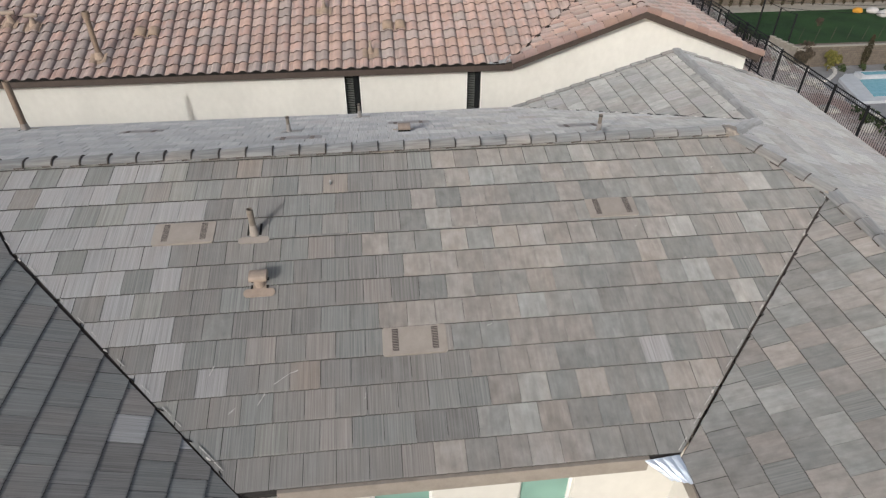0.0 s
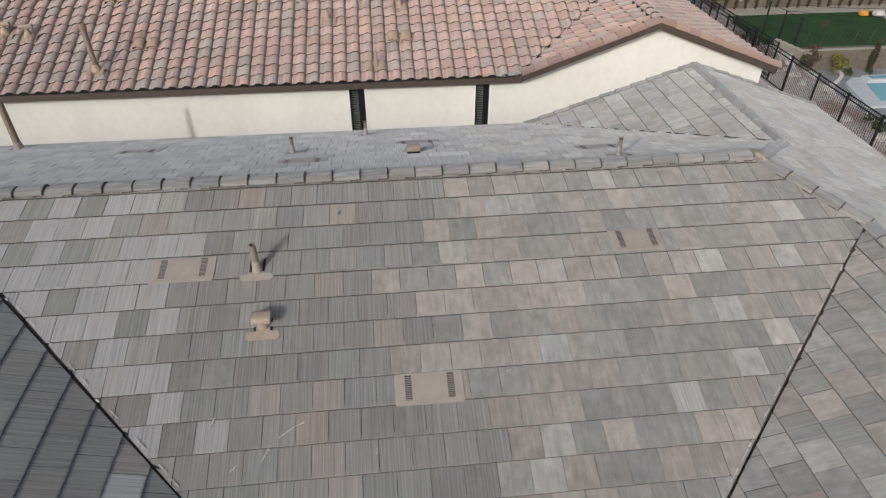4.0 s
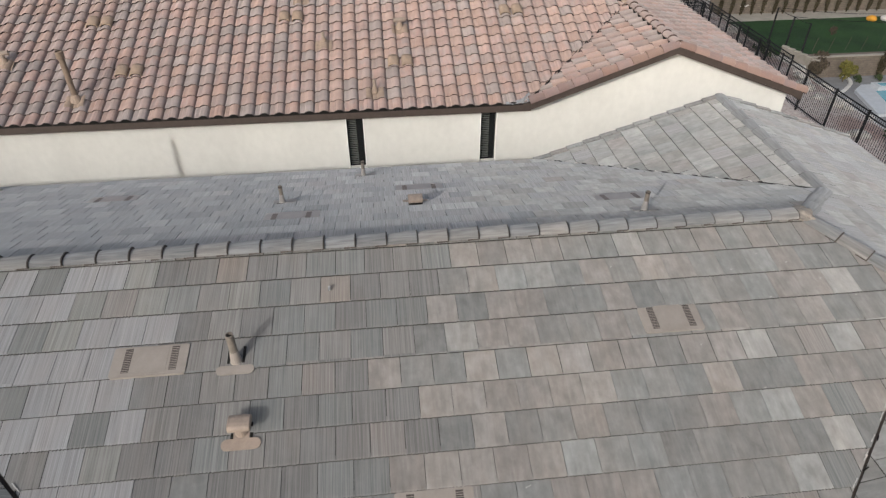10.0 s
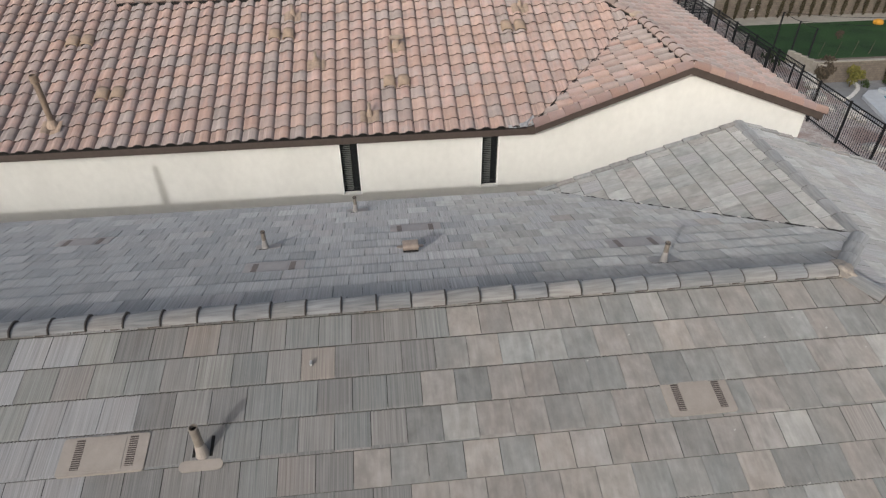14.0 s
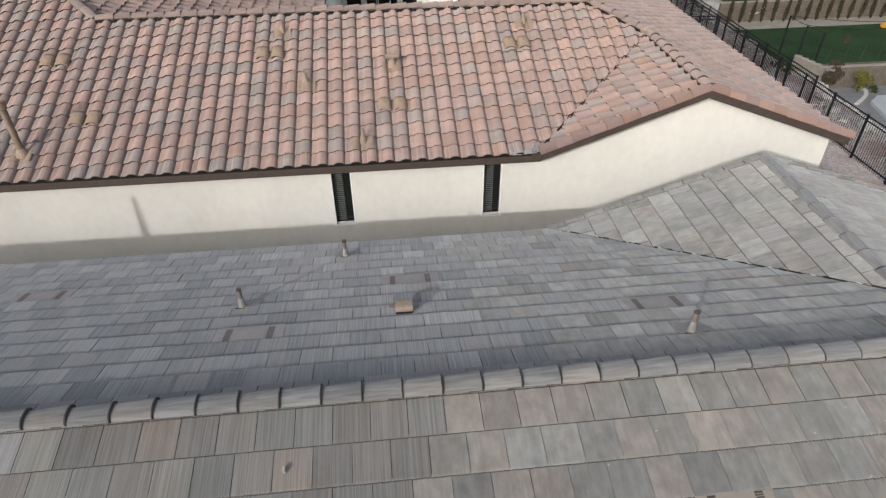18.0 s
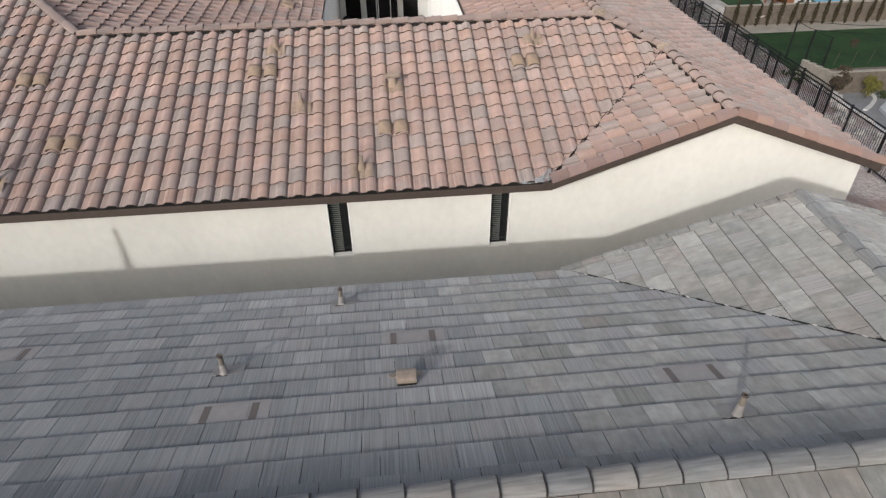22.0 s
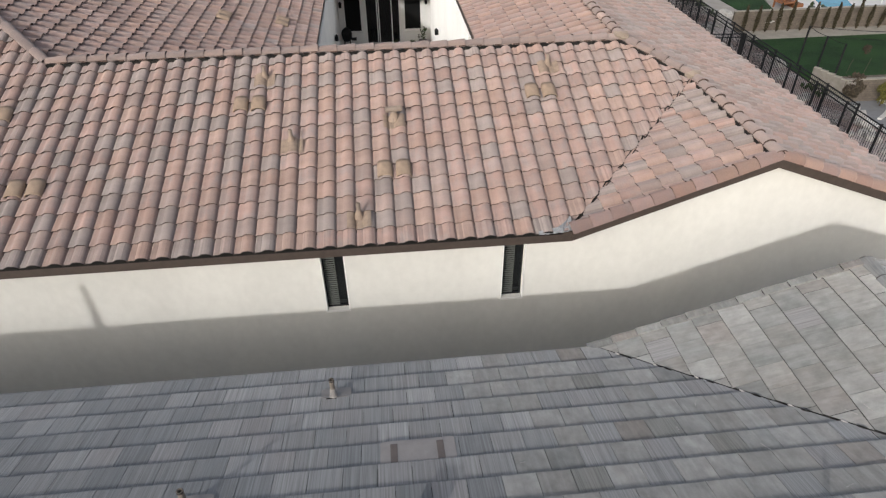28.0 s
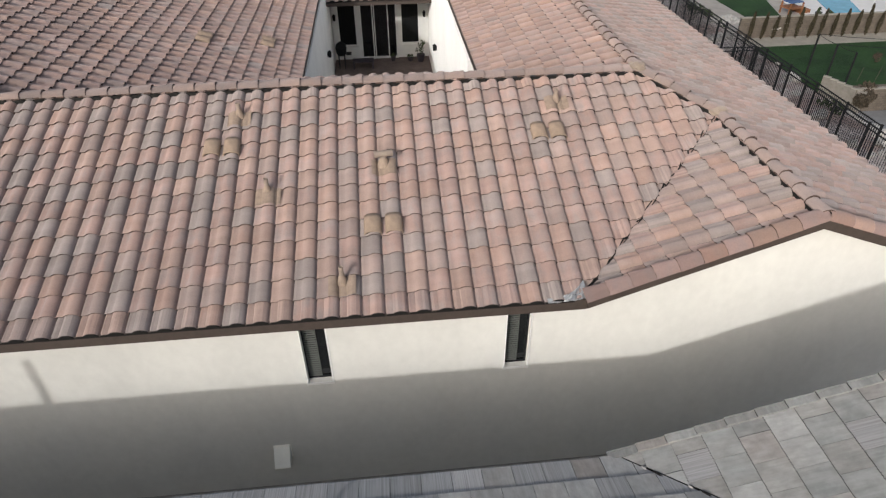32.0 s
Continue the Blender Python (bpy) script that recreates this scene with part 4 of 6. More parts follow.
for xa, xb, za, zb in panes:
    win = part("window", box_mesh((xa + 0.02, WY + 0.13, za + 0.02), (xb - 0.02, WY + 0.14, zb - 0.02)), M_GLASS, villa, "narrow dark window")
    bm = bmesh.new()
    for lo, hi in (((xa, WY + 0.10, za), (xa + 0.02, WY + 0.17, zb)), ((xb - 0.02, WY + 0.10, za), (xb, WY + 0.17, zb)), ((xa + 0.02, WY + 0.10, za), (xb - 0.02, WY + 0.17, za + 0.02))):
        add_box(bm, lo, hi)
    part("window_frame", bm, M_BLACK, win, "black window frame")
    bm = bmesh.new()
    add_box(bm, (xa - 0.028, WY - 0.022, za - 0.035), (xb + 0.028, WY + 0.10, za - 0.001), 0.004)
    add_box(bm, (xb + 0.0005, WY - 0.012, za), (xb + 0.022, WY + 0.06, zb), 0.003)
    add_box(bm, (xa - 0.018, WY - 0.010, za), (xa - 0.0005, WY + 0.06, zb), 0.003)
    part("window_sill", bm, M_WHITE, win, "white window sill")
    for k in range(28):
        z = za + 0.05 + k * 0.047
        b = part("blind_slat", box_mesh((xa + 0.022, WY + 0.098, -0.004), (xa + 0.215, WY + 0.124, 0.004)), M_BLIND, win)
        b.matrix_local = Matrix.Translation((0, 0, z)) @ Matrix.Translation((0, WY + 0.105, 0)) @ pose(0, 0, 0, 35) @ Matrix.Translation((0, -WY - 0.105, 0))

# unseen strip in the narrow side yard, added to set the wall's bounced light
side = part("pavement", box_mesh((-16, 4.4, -1.28), (10.4, 7.6, -1.24)), painted("side_bounce_gravel", (0.30, 0.28, 0.25), 0.95, 6.0, 0.25), None)
tagged(side, "unseen pale strip added to set the bounced light between the houses", "gravel", kind="structure")

# court: floor, far wall with glass door and screens
CY, CZ = 28.5, -0.98
part("court_floor", box_mesh((-0.68, 15.8, -1.25), (CX - 0.07, 31.4, CZ)), painted("court_paving", (0.17, 0.13, 0.115), 0.8, 3.0, 0.2), villa, "dark paving of the court")
holes = [(-0.45, 0.34, -0.42, 1.44), (0.52, 2.08, CZ, 1.34), (2.26, 3.06, -0.40, 1.44)]
pierced_wall(villa, "wall", CY, CY + 0.2, -0.68, CX - 0.07, CZ, 2.6, holes, M_STUCCO_BOUNCE, "cream stucco wall at the court's end")
for i, (xa, xb, za, zb) in enumerate(holes):
    w = part("window" if i != 1 else "sliding_door", box_mesh((xa + 0.03, CY + 0.10, za + 0.03), (xb - 0.03, CY + 0.12, zb - 0.03)), M_SCREEN if i != 1 else M_GLASS, villa,
             "black screened window" if i != 1 else "dark glass sliding door")
    bm = bmesh.new()
    uprights = [xa, xb - 0.045] + ([xa + 0.50, xa + 0.58, xa + 1.16] if i == 1 else [])
    for x in uprights:
        add_box(bm, (x, CY + 0.05, za), (x + 0.045, CY + 0.097, zb))
    add_box(bm, (xa + 0.045, CY + 0.052, zb - 0.045), (xb - 0.045, CY + 0.095, zb))
    add_box(bm, (xa + 0.045, CY + 0.052, za), (xb - 0.045, CY + 0.095, za + 0.06))
    part("window_frame" if i != 1 else "door_frame", bm, M_WHITE, w, "white frame")
    part("window_sill" if i != 1 else "door_sill", box_mesh((xa - 0.05, CY - 0.05, za - (0.07 if i != 1 else 0.0)), (xb + 0.05, CY - 0.003, za - 0.005 if i != 1 else za + 0.06), 0.008), M_WHITE, w, "white sill")
strip_part(villa, "porch_beam", (-0.68, 26.62, 1.98), (CX - 0.07, 26.62, 1.98), 0.1, 0.12, M_FASCIA_N, 0.0, "dark brown porch beam")


# ---------------------------------------------------------------- fence, lower yard
def iron_fence(p, q, z_top, tall):
    f = thing("iron_fence", "black iron picket fence along the top of the slope", "fence")
    p, q = Vector(p), Vector(q)
    way, long = (q - p).normalized(), (q - p).length
    ang = math.atan2(way.y, way.x)
    base = Matrix.Translation(p) @ Matrix.Rotation(ang, 4, 'Z')
    post_bm = box_mesh((-0.035, -0.035, z_top - tall - 0.3), (0.035, 0.035, z_top + 0.06), 0.006)
    post = part("post", post_bm, M_BLACK, f, m=base)
    n = int(long / 1.95)
    for i in range(1, n + 1):
        o = part("post", post.data, None, f, m=base @ Matrix.Translation((i * 1.95, 0, 0)))
    for z in (z_top, z_top - 0.16, z_top - tall + 0.12):
        part("rail", box_mesh((0, -0.016, z - 0.02), (long, 0.016, z + 0.02)), M_BLACK, f, m=base)
    vs, fs = [], []
    for i in range(int(long / 0.112)):
        x, k = 0.05 + i * 0.112, len(vs)
        for zz in (z_top - tall, z_top):
            vs += [(x - 0.007, -0.007, zz), (x + 0.007, -0.007, zz), (x + 0.007, 0.007, zz), (x - 0.007, 0.007, zz)]
        fs += [(k + a, k + (a + 1) % 4, k + 4 + (a + 1) % 4, k + 4 + a) for a in range(4)] + [(k + 4, k + 5, k + 6, k + 7)]
    tagged(part("picket_field", raw_mesh("picket_field", vs, fs, [M_BLACK]), None, f, m=base), kind="stuff")
    return f


iron_fence((18.45, 6.0, 0), (18.25, 46.0, 0), -0.9, 1.65)
iron_fence((18.68, 19.4, 0), (18.54, 46.0, 0), -0.9, 1.65)


def turf_material():
    n = Nodes("artificial_turf")
    a, b = n.noise(n.coords(), 0.35, 4.0), n.noise(n.coords(), 30.0, 3.0)
    c = n.ramp(a, [(0.35, (0.011, 0.033, 0.008)), (0.65, (0.021, 0.058, 0.014))])
    c = n.mix(1.0, c, n.grey(n.span(b, 0.2, 0.8, 0.8, 1.2)), 'MULTIPLY')
    return n.done(c, 0.95, b, 0.03, 0.6)


M_TURF = turf_material()
M_CONCRETE = painted("pale_concrete", (0.30, 0.275, 0.235), 0.9, 1.2, 0.12)
M_STEP = painted("stepped_block", (0.19, 0.172, 0.15), 0.9, 3.0, 0.15)
M_DECK = painted("grey_pool_deck", (0.21, 0.21, 0.215), 0.85, 1.5, 0.12)
M_COPING = painted("pool_coping", (0.42, 0.44, 0.46), 0.6, 2.0, 0.08)


def water_material():
    n = Nodes("pool_water")
    a = n.noise(n.coords(), 3.0, 3.0)
    return n.done(n.ramp(a, [(0.3, (0.07, 0.24, 0.29)), (0.7, (0.12, 0.32, 0.37))]), 0.06, a, 0.02, 0.3, spec=0.5)


M_WATER = water_material()


def block_material():
    n = Nodes("block_wall")
    br = n.add("ShaderNodeTexBrick", Vector=n.coords(rot=(radians(90), 0, 0)), Scale=1.0, Mortar_Size=0.012, Brick_Width=0.4, Row_Height=0.2,
               Color1=(0.128, 0.106, 0.085, 1), Color2=(0.152, 0.124, 0.10, 1), Mortar=(0.095, 0.083, 0.07, 1))
    a = n.noise(n.coords(), 2.0, 4.0)
    return n.done(n.mix(1.0, br.outputs[0], n.grey(n.span(a, 0.3, 0.7, 0.85, 1.15)), 'MULTIPLY'), 0.95)


M_BLOCK = block_material()
lawn = part("lawn", prism([(30, 47.2), (36.9, 46.0), (38.2, 44.7), (70, 44.9), (75, 54.6), (30, 54.2)], YARD - 0.4, LAWN), M_TURF, None)
tagged(lawn, "dark green artificial turf sports lawn in the lower yard", "lawn", kind="structure")
walk_strip = part("pavement", prism([(30, 54.2), (75, 54.6), (75, 56.6), (30, 56.6)], YARD - 0.4, LAWN + 0.02), M_CONCRETE, None)
tagged(walk_strip, "pale concrete strip along the lawn", "pavement", kind="structure")
def slab_patch(x, z, w, h):
    """A thin ragged patch of paint on the garden wall."""
    rr = random.Random(int(x * 100))
    bm = prism([(x + w * math.cos(a * 0.6283) * rr.uniform(0.7, 1.1), z + h * math.sin(a * 0.6283) * rr.uniform(0.7, 1.1)) for a in range(10)], -0.004, 0.0)
    bmesh.ops.transform(bm, matrix=Matrix(((1, 0, 0, 0), (0, 0, 1, 56.6), (0, 1, 0, 0), (0, 0, 0, 1))), verts=bm.verts)
    return bm


far_wall = thing("garden_wall", "tan concrete block garden wall behind the lawn", "garden wall")
part("wall", box_mesh((34.4, 56.6, YARD - 0.3), (80, 56.85, -8.95)), M_BLOCK, far_wall)
M_PATCH = painted("white_paint_patch", (0.5, 0.48, 0.46), 0.8, 4.0, 0.2)
for x, z, w, h in ((37.97, -10.03, 0.42, 0.09), (38.9, -9.55, 0.14, 0.15), (38.4, -9.95, 0.2, 0.06)):
    part("paint_patch", slab_patch(x, z, w, h), M_PATCH, far_wall, "white paint patch on the wall")
part("wall_cap", box_mesh((34.35, 56.55, -8.95), (80, 56.9, -8.88), 0.01), M_CONCRETE, far_wall, "pale wall cap")
low_wall = thing("retaining_wall", "tan block retaining wall holding the lawn, with a pale cap", "retaining wall")
part("wall", box_mesh((38.0, 44.0, YARD - 0.3), (72, 44.9, LAWN + 0.02)), M_BLOCK, low_wall)
part("wall_cap", box_mesh((38.0, 43.95, LAWN + 0.02), (72, 44.3, LAWN + 0.10), 0.01), M_CONCRETE, low_wall, "pale wall cap")
for k in range(6):
    xa, ya = 36.4 + 0.36 * k, 46.1 - 0.42 * k
    for name, grow, z0, z1, mat, label in (("step", 0.0, YARD - 0.3, LAWN + 0.42 - 0.10 * k, M_STEP, "tan stepped wall end"), ("step_cap", 0.03, LAWN + 0.424 - 0.10 * k, LAWN + 0.48 - 0.10 * k, M_CONCRETE, "pale step cap")):
        w = 0.12 + grow
        quad = [(xa - 0.76 * w, ya - 0.65 * w), (xa + 0.36 - 0.76 * w, ya - 0.42 - 0.65 * w), (xa + 0.36 + 0.76 * w, ya - 0.42 + 0.65 * w), (xa + 0.76 * w, ya + 0.65 * w)]
        part(name, prism(quad, z0, z1), mat, low_wall, label)
yard = part("pavement", prism([(33, 28), (75, 28), (75, 44), (33, 44)], YARD - 0.5, YARD), M_DECK, None)
tagged(yard, "grey gravel and paving of the lower yard", "pavement", kind="structure")
strip = part("lawn", prism([(33.2, 29), (37.85, 29), (37.85, 44.6), (36.3, 45.6), (33.2, 45.6)], YARD - 0.4, YARD + 0.04), M_TURF, None)
tagged(strip, "narrow green turf strip at the foot of the slope", "lawn", kind="structure")
edge = part("kerb", box_mesh((37.95, 29, YARD - 0.1), (38.4, 43.9, YARD + 0.10), 0.02), painted("white_kerb_stone", (0.62, 0.60, 0.57), 0.9, 2.0, 0.1), None)
tagged(edge, "straight white concrete kerb beside the turf strip", "kerb", kind="structure")
pool = thing("swimming_pool", "small turquoise swimming pool with a pale coping", "pool")
part("coping", prism([(39.3, 36.0), (50, 36.0), (50, 41.6), (41.6, 41.6), (40.4, 40.6)], YARD, YARD + 0.25), M_COPING, pool, "pale stone coping")
part("spa_wall", prism([(42.2, 40.3), (50, 40.3), (50, 41.3), (42.2, 41.3)], YARD + 0.25, YARD + 0.55), M_COPING, pool, "raised pale spa wall")
part("spa_water", prism([(42.6, 40.5), (50, 40.5), (50, 41.1), (42.6, 41.1)], YARD + 0.55, YARD + 0.56), M_WATER, pool, "pale blue spa water")
part("water", prism([(41.0, 36.8), (50, 36.8), (50, 40.2), (42.0, 40.2)], YARD + 0.25, YARD + 0.27), M_WATER, pool, "turquoise water")


# ---------------------------------------------------------------- vents and pipes on the roofs
def on_slope(m, x, y, up=0.0):
    """The pose of a thing lying on a roof slope at the plan point (x, y)."""
    (u, v), = plan_local(m, [(x, y)] * 1)
    return m @ Matrix.Translation((u, v, up))


def slab(bm, x0, x1, y0, y1, z0, z1, round_by=0.03):
    """A low plate with rounded corners."""
    pts = []
    for cx, cy, a in ((x1 - round_by, y1 - round_by, 0), (x0 + round_by, y1 - round_by, 90), (x0 + round_by, y0 + round_by, 180), (x1 - round_by, y0 + round_by, 270)):
        pts += [(cx + round_by * math.cos(radians(a + k * 30)), cy + round_by * math.sin(radians(a + k * 30))) for k in range(4)]
    a = [bm.verts.new((x, y, z0)) for x, y in pts]
    b = [bm.verts.new((x, y, z1)) for x, y in pts]
    bm.faces.new(a[::-1])
    bm.faces.new(b)
    for i in range(len(pts)):
        j = (i + 1) % len(pts)
        bm.faces.new((a[i], a[j], b[j], b[i]))
    return bm


def roof_vent(m, wide, paint, grille, label, slats=None, up=0.019, pitch=-3.1):
    """A flush attic vent: plate, raised panel and two slotted grilles."""
    v = thing("roof_vent", label, "roof vent", m @ pose(0, 0, up, pitch), group="attic vents among the flat tiles")
    h, w = 0.355, wide / 2
    part("base_plate", slab(bmesh.new(), -w, w, 0.0, h, 0.012, 0.040), paint, v)
    part("panel", slab(bmesh.new(), -w * 0.44, w * 0.47, 0.02, h - 0.01, 0.0405, 0.043, 0.012), paint, v)
    for c in (-0.60, 0.64):
        g = part("grille", box_mesh((c * w - 0.036, 0.05, 0.0402), (c * w + 0.036, h - 0.025, 0.0425)), grille, v, "slotted grille")
        bar = None
        for k in range(13):
            y = 0.056 + k * 0.0208
            if bar is None:
                bar = part("slat", box_mesh((c * w - 0.035, 0, 0.0427), (c * w + 0.035, 0.006, 0.0438)), slats or paint, g)
                bar.location.y = y
            else:
                o = part("slat", bar.data, None, g)
                o.location.y = y
    return v


def tube(r, h, wall=0.008, sides=16):
    return lathe([(r - wall, h - 0.12), (r - wall, h), (r, h), (r, -0.05)], sides, False)


def pipe_vent(slope, x, y, tall, r, label, pm, fm, flat=False):
    """A plumbing pipe through the roof with its cone and flashing plate."""
    s = on_slope(slope, x, y)
    v = thing("vent_pipe", label, "vent pipe", Matrix.Translation(s.translation), group="plumbing pipes through the roofs")
    rot = s.to_3x3().to_4x4()
    part("pipe", tube(r, tall + 0.06), pm, v)
    # A black disc paints the shade inside the pipe.
    part("pipe_bore", lathe([(r - 0.009, tall + 0.02), (r - 0.009, tall + 0.025)], 14), M_HOLE_SHADE, v)
    if flat:
        part("rim", lathe([(r, tall + 0.035), (r * 1.12, tall + 0.04), (r * 1.12, tall + 0.058), (r, tall + 0.062)], 16, False), M_LOUVRE, v, "black pipe rim")
        part("collar", lathe([(r * 1.75, 0.03), (r * 1.75, 0.065), (r * 1.45, 0.085), (r * 1.22, 0.17), (r, 0.19)], 16, False), fm, v, "painted metal cone")
        # A black block paints the shaded gap where the tile is cut.
        part("tile_gap", box_mesh((-0.03, 0.03, 0.02), (0.085, 0.072, 0.0435)), M_HOLE_SHADE, v, "black block standing for the shaded gap in the tile", m=rot)
        part("flashing", slab(bmesh.new(), -0.20, 0.15, -0.165, 0.05, 0.034, 0.0445, 0.045), fm, v, "painted flashing plate", m=rot)
    else:
        part("collar", lathe([(r * 1.55, 0.03), (r * 1.3, 0.09), (r * 1.1, 0.17), (r * 1.05, 0.18), (r, 0.181)], 16, False), fm, v, "painted metal cone")
        part("flashing", slab(bmesh.new(), -0.19, 0.19, -0.15, -0.05, 0.040, 0.050, 0.045), fm, v, "painted flashing plate", m=rot)
        for sx in (-1, 1):
            part("tile_gap", box_mesh((sx * 0.075 - 0.014, -0.02, 0.02), (sx * 0.075 + 0.014, 0.17, 0.0425)), M_HOLE_SHADE, v, "black block standing for the shaded gap in the tile", m=rot)
    return v


def hood_vent(slope, x, y, label, mat, turn=0.0, cut=True, sink=0.0):
    """A round duct with a hooded top on a flashing plate."""
    s = on_slope(slope, x, y, -sink)
    v = thing("hood_vent", label, "roof vent", Matrix.Translation(s.translation) @ Matrix.Rotation(radians(turn), 4, 'Z'), group="hooded duct vents")
    part("duct", lathe([(0.065, 0.0), (0.065, 0.14)], 18), mat, v)
    bm = bmesh.new()
    prof = [(-0.085, 0.14), (-0.088, 0.18), (-0.07, 0.205), (-0.03, 0.215), (0.03, 0.215), (0.07, 0.205), (0.088, 0.18), (0.085, 0.14)]
    a = [bm.verts.new((-0.105, py, pz)) for py, pz in prof]
    b = [bm.verts.new((0.105, py, pz)) for py, pz in prof]
    bm.faces.new(a)
    bm.faces.new(b[::-1])
    for i in range(len(prof)):
        j = (i + 1) % len(prof)
        bm.faces.new((a[i], b[i], b[j], a[j]))
    bmesh.ops.bevel(bm, geom=bm.edges[:], offset=0.006, segments=1, affect='EDGES')
    part("hood", bm, mat, v, "folded metal hood")
    if cut:
        # The opening is a black block that paints the shade below the hood.
        part("opening", box_mesh((-0.092, -0.05, 0.06), (0.092, 0.078, 0.141)), M_HOLE_SHADE, v, "dark fill standing for the shade below the hood")
    rot = Matrix.Rotation(radians(-turn), 4, 'Z') @ s.to_3x3().to_4x4()
    part("flashing", slab(bmesh.new(), -0.185, 0.185, -0.165, -0.055, sink + 0.038, sink + 0.048, 0.05), mat, v, "painted flashing plate", m=rot)
    part("neck", slab(bmesh.new(), -0.075, 0.075, -0.07, 0.06, sink + 0.038, sink + 0.046, 0.02), mat, v, m=rot)
    # Black blocks beside the duct paint the shade of the tile cut.
    for sx in (-1, 1):
        part("tile_gap", box_mesh((sx * 0.09 - 0.012, -0.05, sink + 0.02), (sx * 0.09 + 0.012, 0.10, sink + 0.0425)), M_HOLE_SHADE, v, "black block standing for the shaded gap in the tile", m=rot)
    return v


VENT_LABEL = "taupe metal attic vent set flush among the roof tiles"
for x, y, w in ((-1.83, -1.285, 0.745), (0.925, -2.885, 0.73), (3.672, -1.245, 0.66)):
    roof_vent(on_slope(front_slope(y), x, y), w, M_VENT, M_LOUVRE, VENT_LABEL)
M_VENT_STRIP = painted("brown_grille_paint", (0.165, 0.138, 0.125), 0.6)
M_VENT_ROSY = painted("pale_rosy_vent_metal", (0.33, 0.302, 0.285), 0.5, 6.0, 0.10)
for x, y in ((-0.66, 1.90), (1.21, 3.24), (4.06, 1.90), (-3.70, 3.32)):
    (u, v), = plan_local(mB, [(x, y)])
    roof_vent(mB @ Matrix.Translation((u, 0.032 + 0.342 * round((v - 0.03) / 0.342), 0.004)), 0.76, M_VENT_ROSY, M_VENT_STRIP, "pale rosy attic vent with brown grilles among grey tiles", M_VENT_STRIP, 0.006, -2.8)
pipe_vent(mA2, -0.965, -1.19, 0.35, 0.04, "brown plumbing pipe with a tan flashing on the roof", M_PIPE, M_VENT)
M_VENT_PIPE = painted("grey_pipe_flashing", (0.27, 0.252, 0.238), 0.5, 6.0, 0.10)
for x, y in ((-0.90, 2.42), (0.285, 4.06), (4.09, 0.90)):
    pipe_vent(mB, x, y, 0.27, 0.029, "brown plumbing pipe with a black rim on the grey rear slope", M_PIPE, M_VENT_PIPE, True)
pipe_vent(mB, -6.29, 4.375, 0.98, 0.062, "tall brown flue pipe rising by the rear eave", M_BROWN, M_VENT)
hood_vent(mA, -0.85, -1.90, "tan hooded duct vent on the front roof slope", M_TAN, 0, False)
hood_vent(mB, 1.085, 1.97, "tan hooded duct vent on the rear roof slope", M_TAN, 180, True, 0.045)
# a small metal clip sticking out between two tiles
clip_thing = part("tile_clip", box_mesh((-0.012, 0, 0.05), (0.012, 0.05, 0.085), 0.004), M_LEAD, None, m=on_slope(mA2, -0.03, -0.42))
tagged(clip_thing, "small bent metal clip between two roof tiles", "metal clip")


def barrel_patch(u0, u1, v0, v1, thick, phase, extra=0.0):
    """A sheet that follows the rolls of the barrel tiles."""
    bm = bmesh.new()
    n = int((u1 - u0) / 0.022) + 1
    top, bot = [], []
    for j, v in enumerate((v0, (v0 + v1) / 2, v1)):
        row, low = [], []
        for i in range(n + 1):
            u = u0 + (u1 - u0) * i / n
            s = ((u - phase) / CLAY_W) % 1.0
            z = s_height(s) + 0.052 + extra
            row.append(bm.verts.new((u, v, z)))
            low.append(bm.verts.new((u, v, z - thick)))
        top.append(row)
        bot.append(low)
    for a, b in zip(top, top[1:]):
        for i in range(n):
            bm.faces.new((a[i], a[i + 1], b[i + 1], b[i]))
    for a, b in ((top[0], bot[0]), (bot[2], top[2])):
        for i in range(n):
            bm.faces.new((b[i], b[i + 1], a[i + 1], a[i]))
    return bm




def clay_pipe(x, y, tall, label, top=False, r=0.035, paint=None):
    """A pipe through the barrel tiles with a painted sheet draped round it."""
    s = on_slope(mN, x, y)
    v = thing("vent_pipe", label, "vent pipe", Matrix.Translation(s.translation), group="tan vents on the terracotta roof")
    (u, w), = plan_local(mN, [(x, y)])
    part("flashing", barrel_patch(u - 0.20, u + 0.20, -0.22, 0.10, 0.006, PH), M_OLIVE, v, "olive-tan sheet draped over the tiles",
         m=s.to_3x3().to_4x4() @ Matrix.Translation((-u, 0, 0)))
    part("pipe", tube(r, tall + 0.1), paint or M_TAN, v)
    if paint:
        part("rim", lathe([(r * 1.02, tall - 0.05), (r * 1.35, tall - 0.03), (r * 1.35, tall + 0.11), (r * 1.02, tall + 0.12)], 16, False), paint, v)
    # Dark disc in place of the shade down the pipe.
    part("pipe_bore", lathe([(r - 0.009, tall - 0.02), (r - 0.009, tall - 0.015)], 14), M_LOUVRE, v)
    part("collar", lathe([(r * 2.4, 0.04), (r * 1.8, 0.11), (r * 1.1, 0.2)], 14, False), M_OLIVE, v)
    if top:
        part("cap", lathe([(0.055, -0.15), (0.055, 0.15)], 14), M_TAN, v, "tan crosswise cap", m=pose(0, 0, tall + 0.10, 0, 90, 8))
    return v


for x, y, h in ((0.56, 7.90, 0.24), (-0.60, 9.54, 0.22), (-1.17, 11.17, 0.20), (4.41, 11.17, 0.18)):
    clay_pipe(x, y, h, "tan plumbing pipe with an olive sheet on terracotta tiles")
for x, y, h in ((1.265, 9.97, 0.16), (-8.39, 9.36, 0.2), (-7.82, 9.24, 0.2)):
    clay_pipe(x, y, h, "tan capped vent pipe on terracotta tiles", True, 0.05)
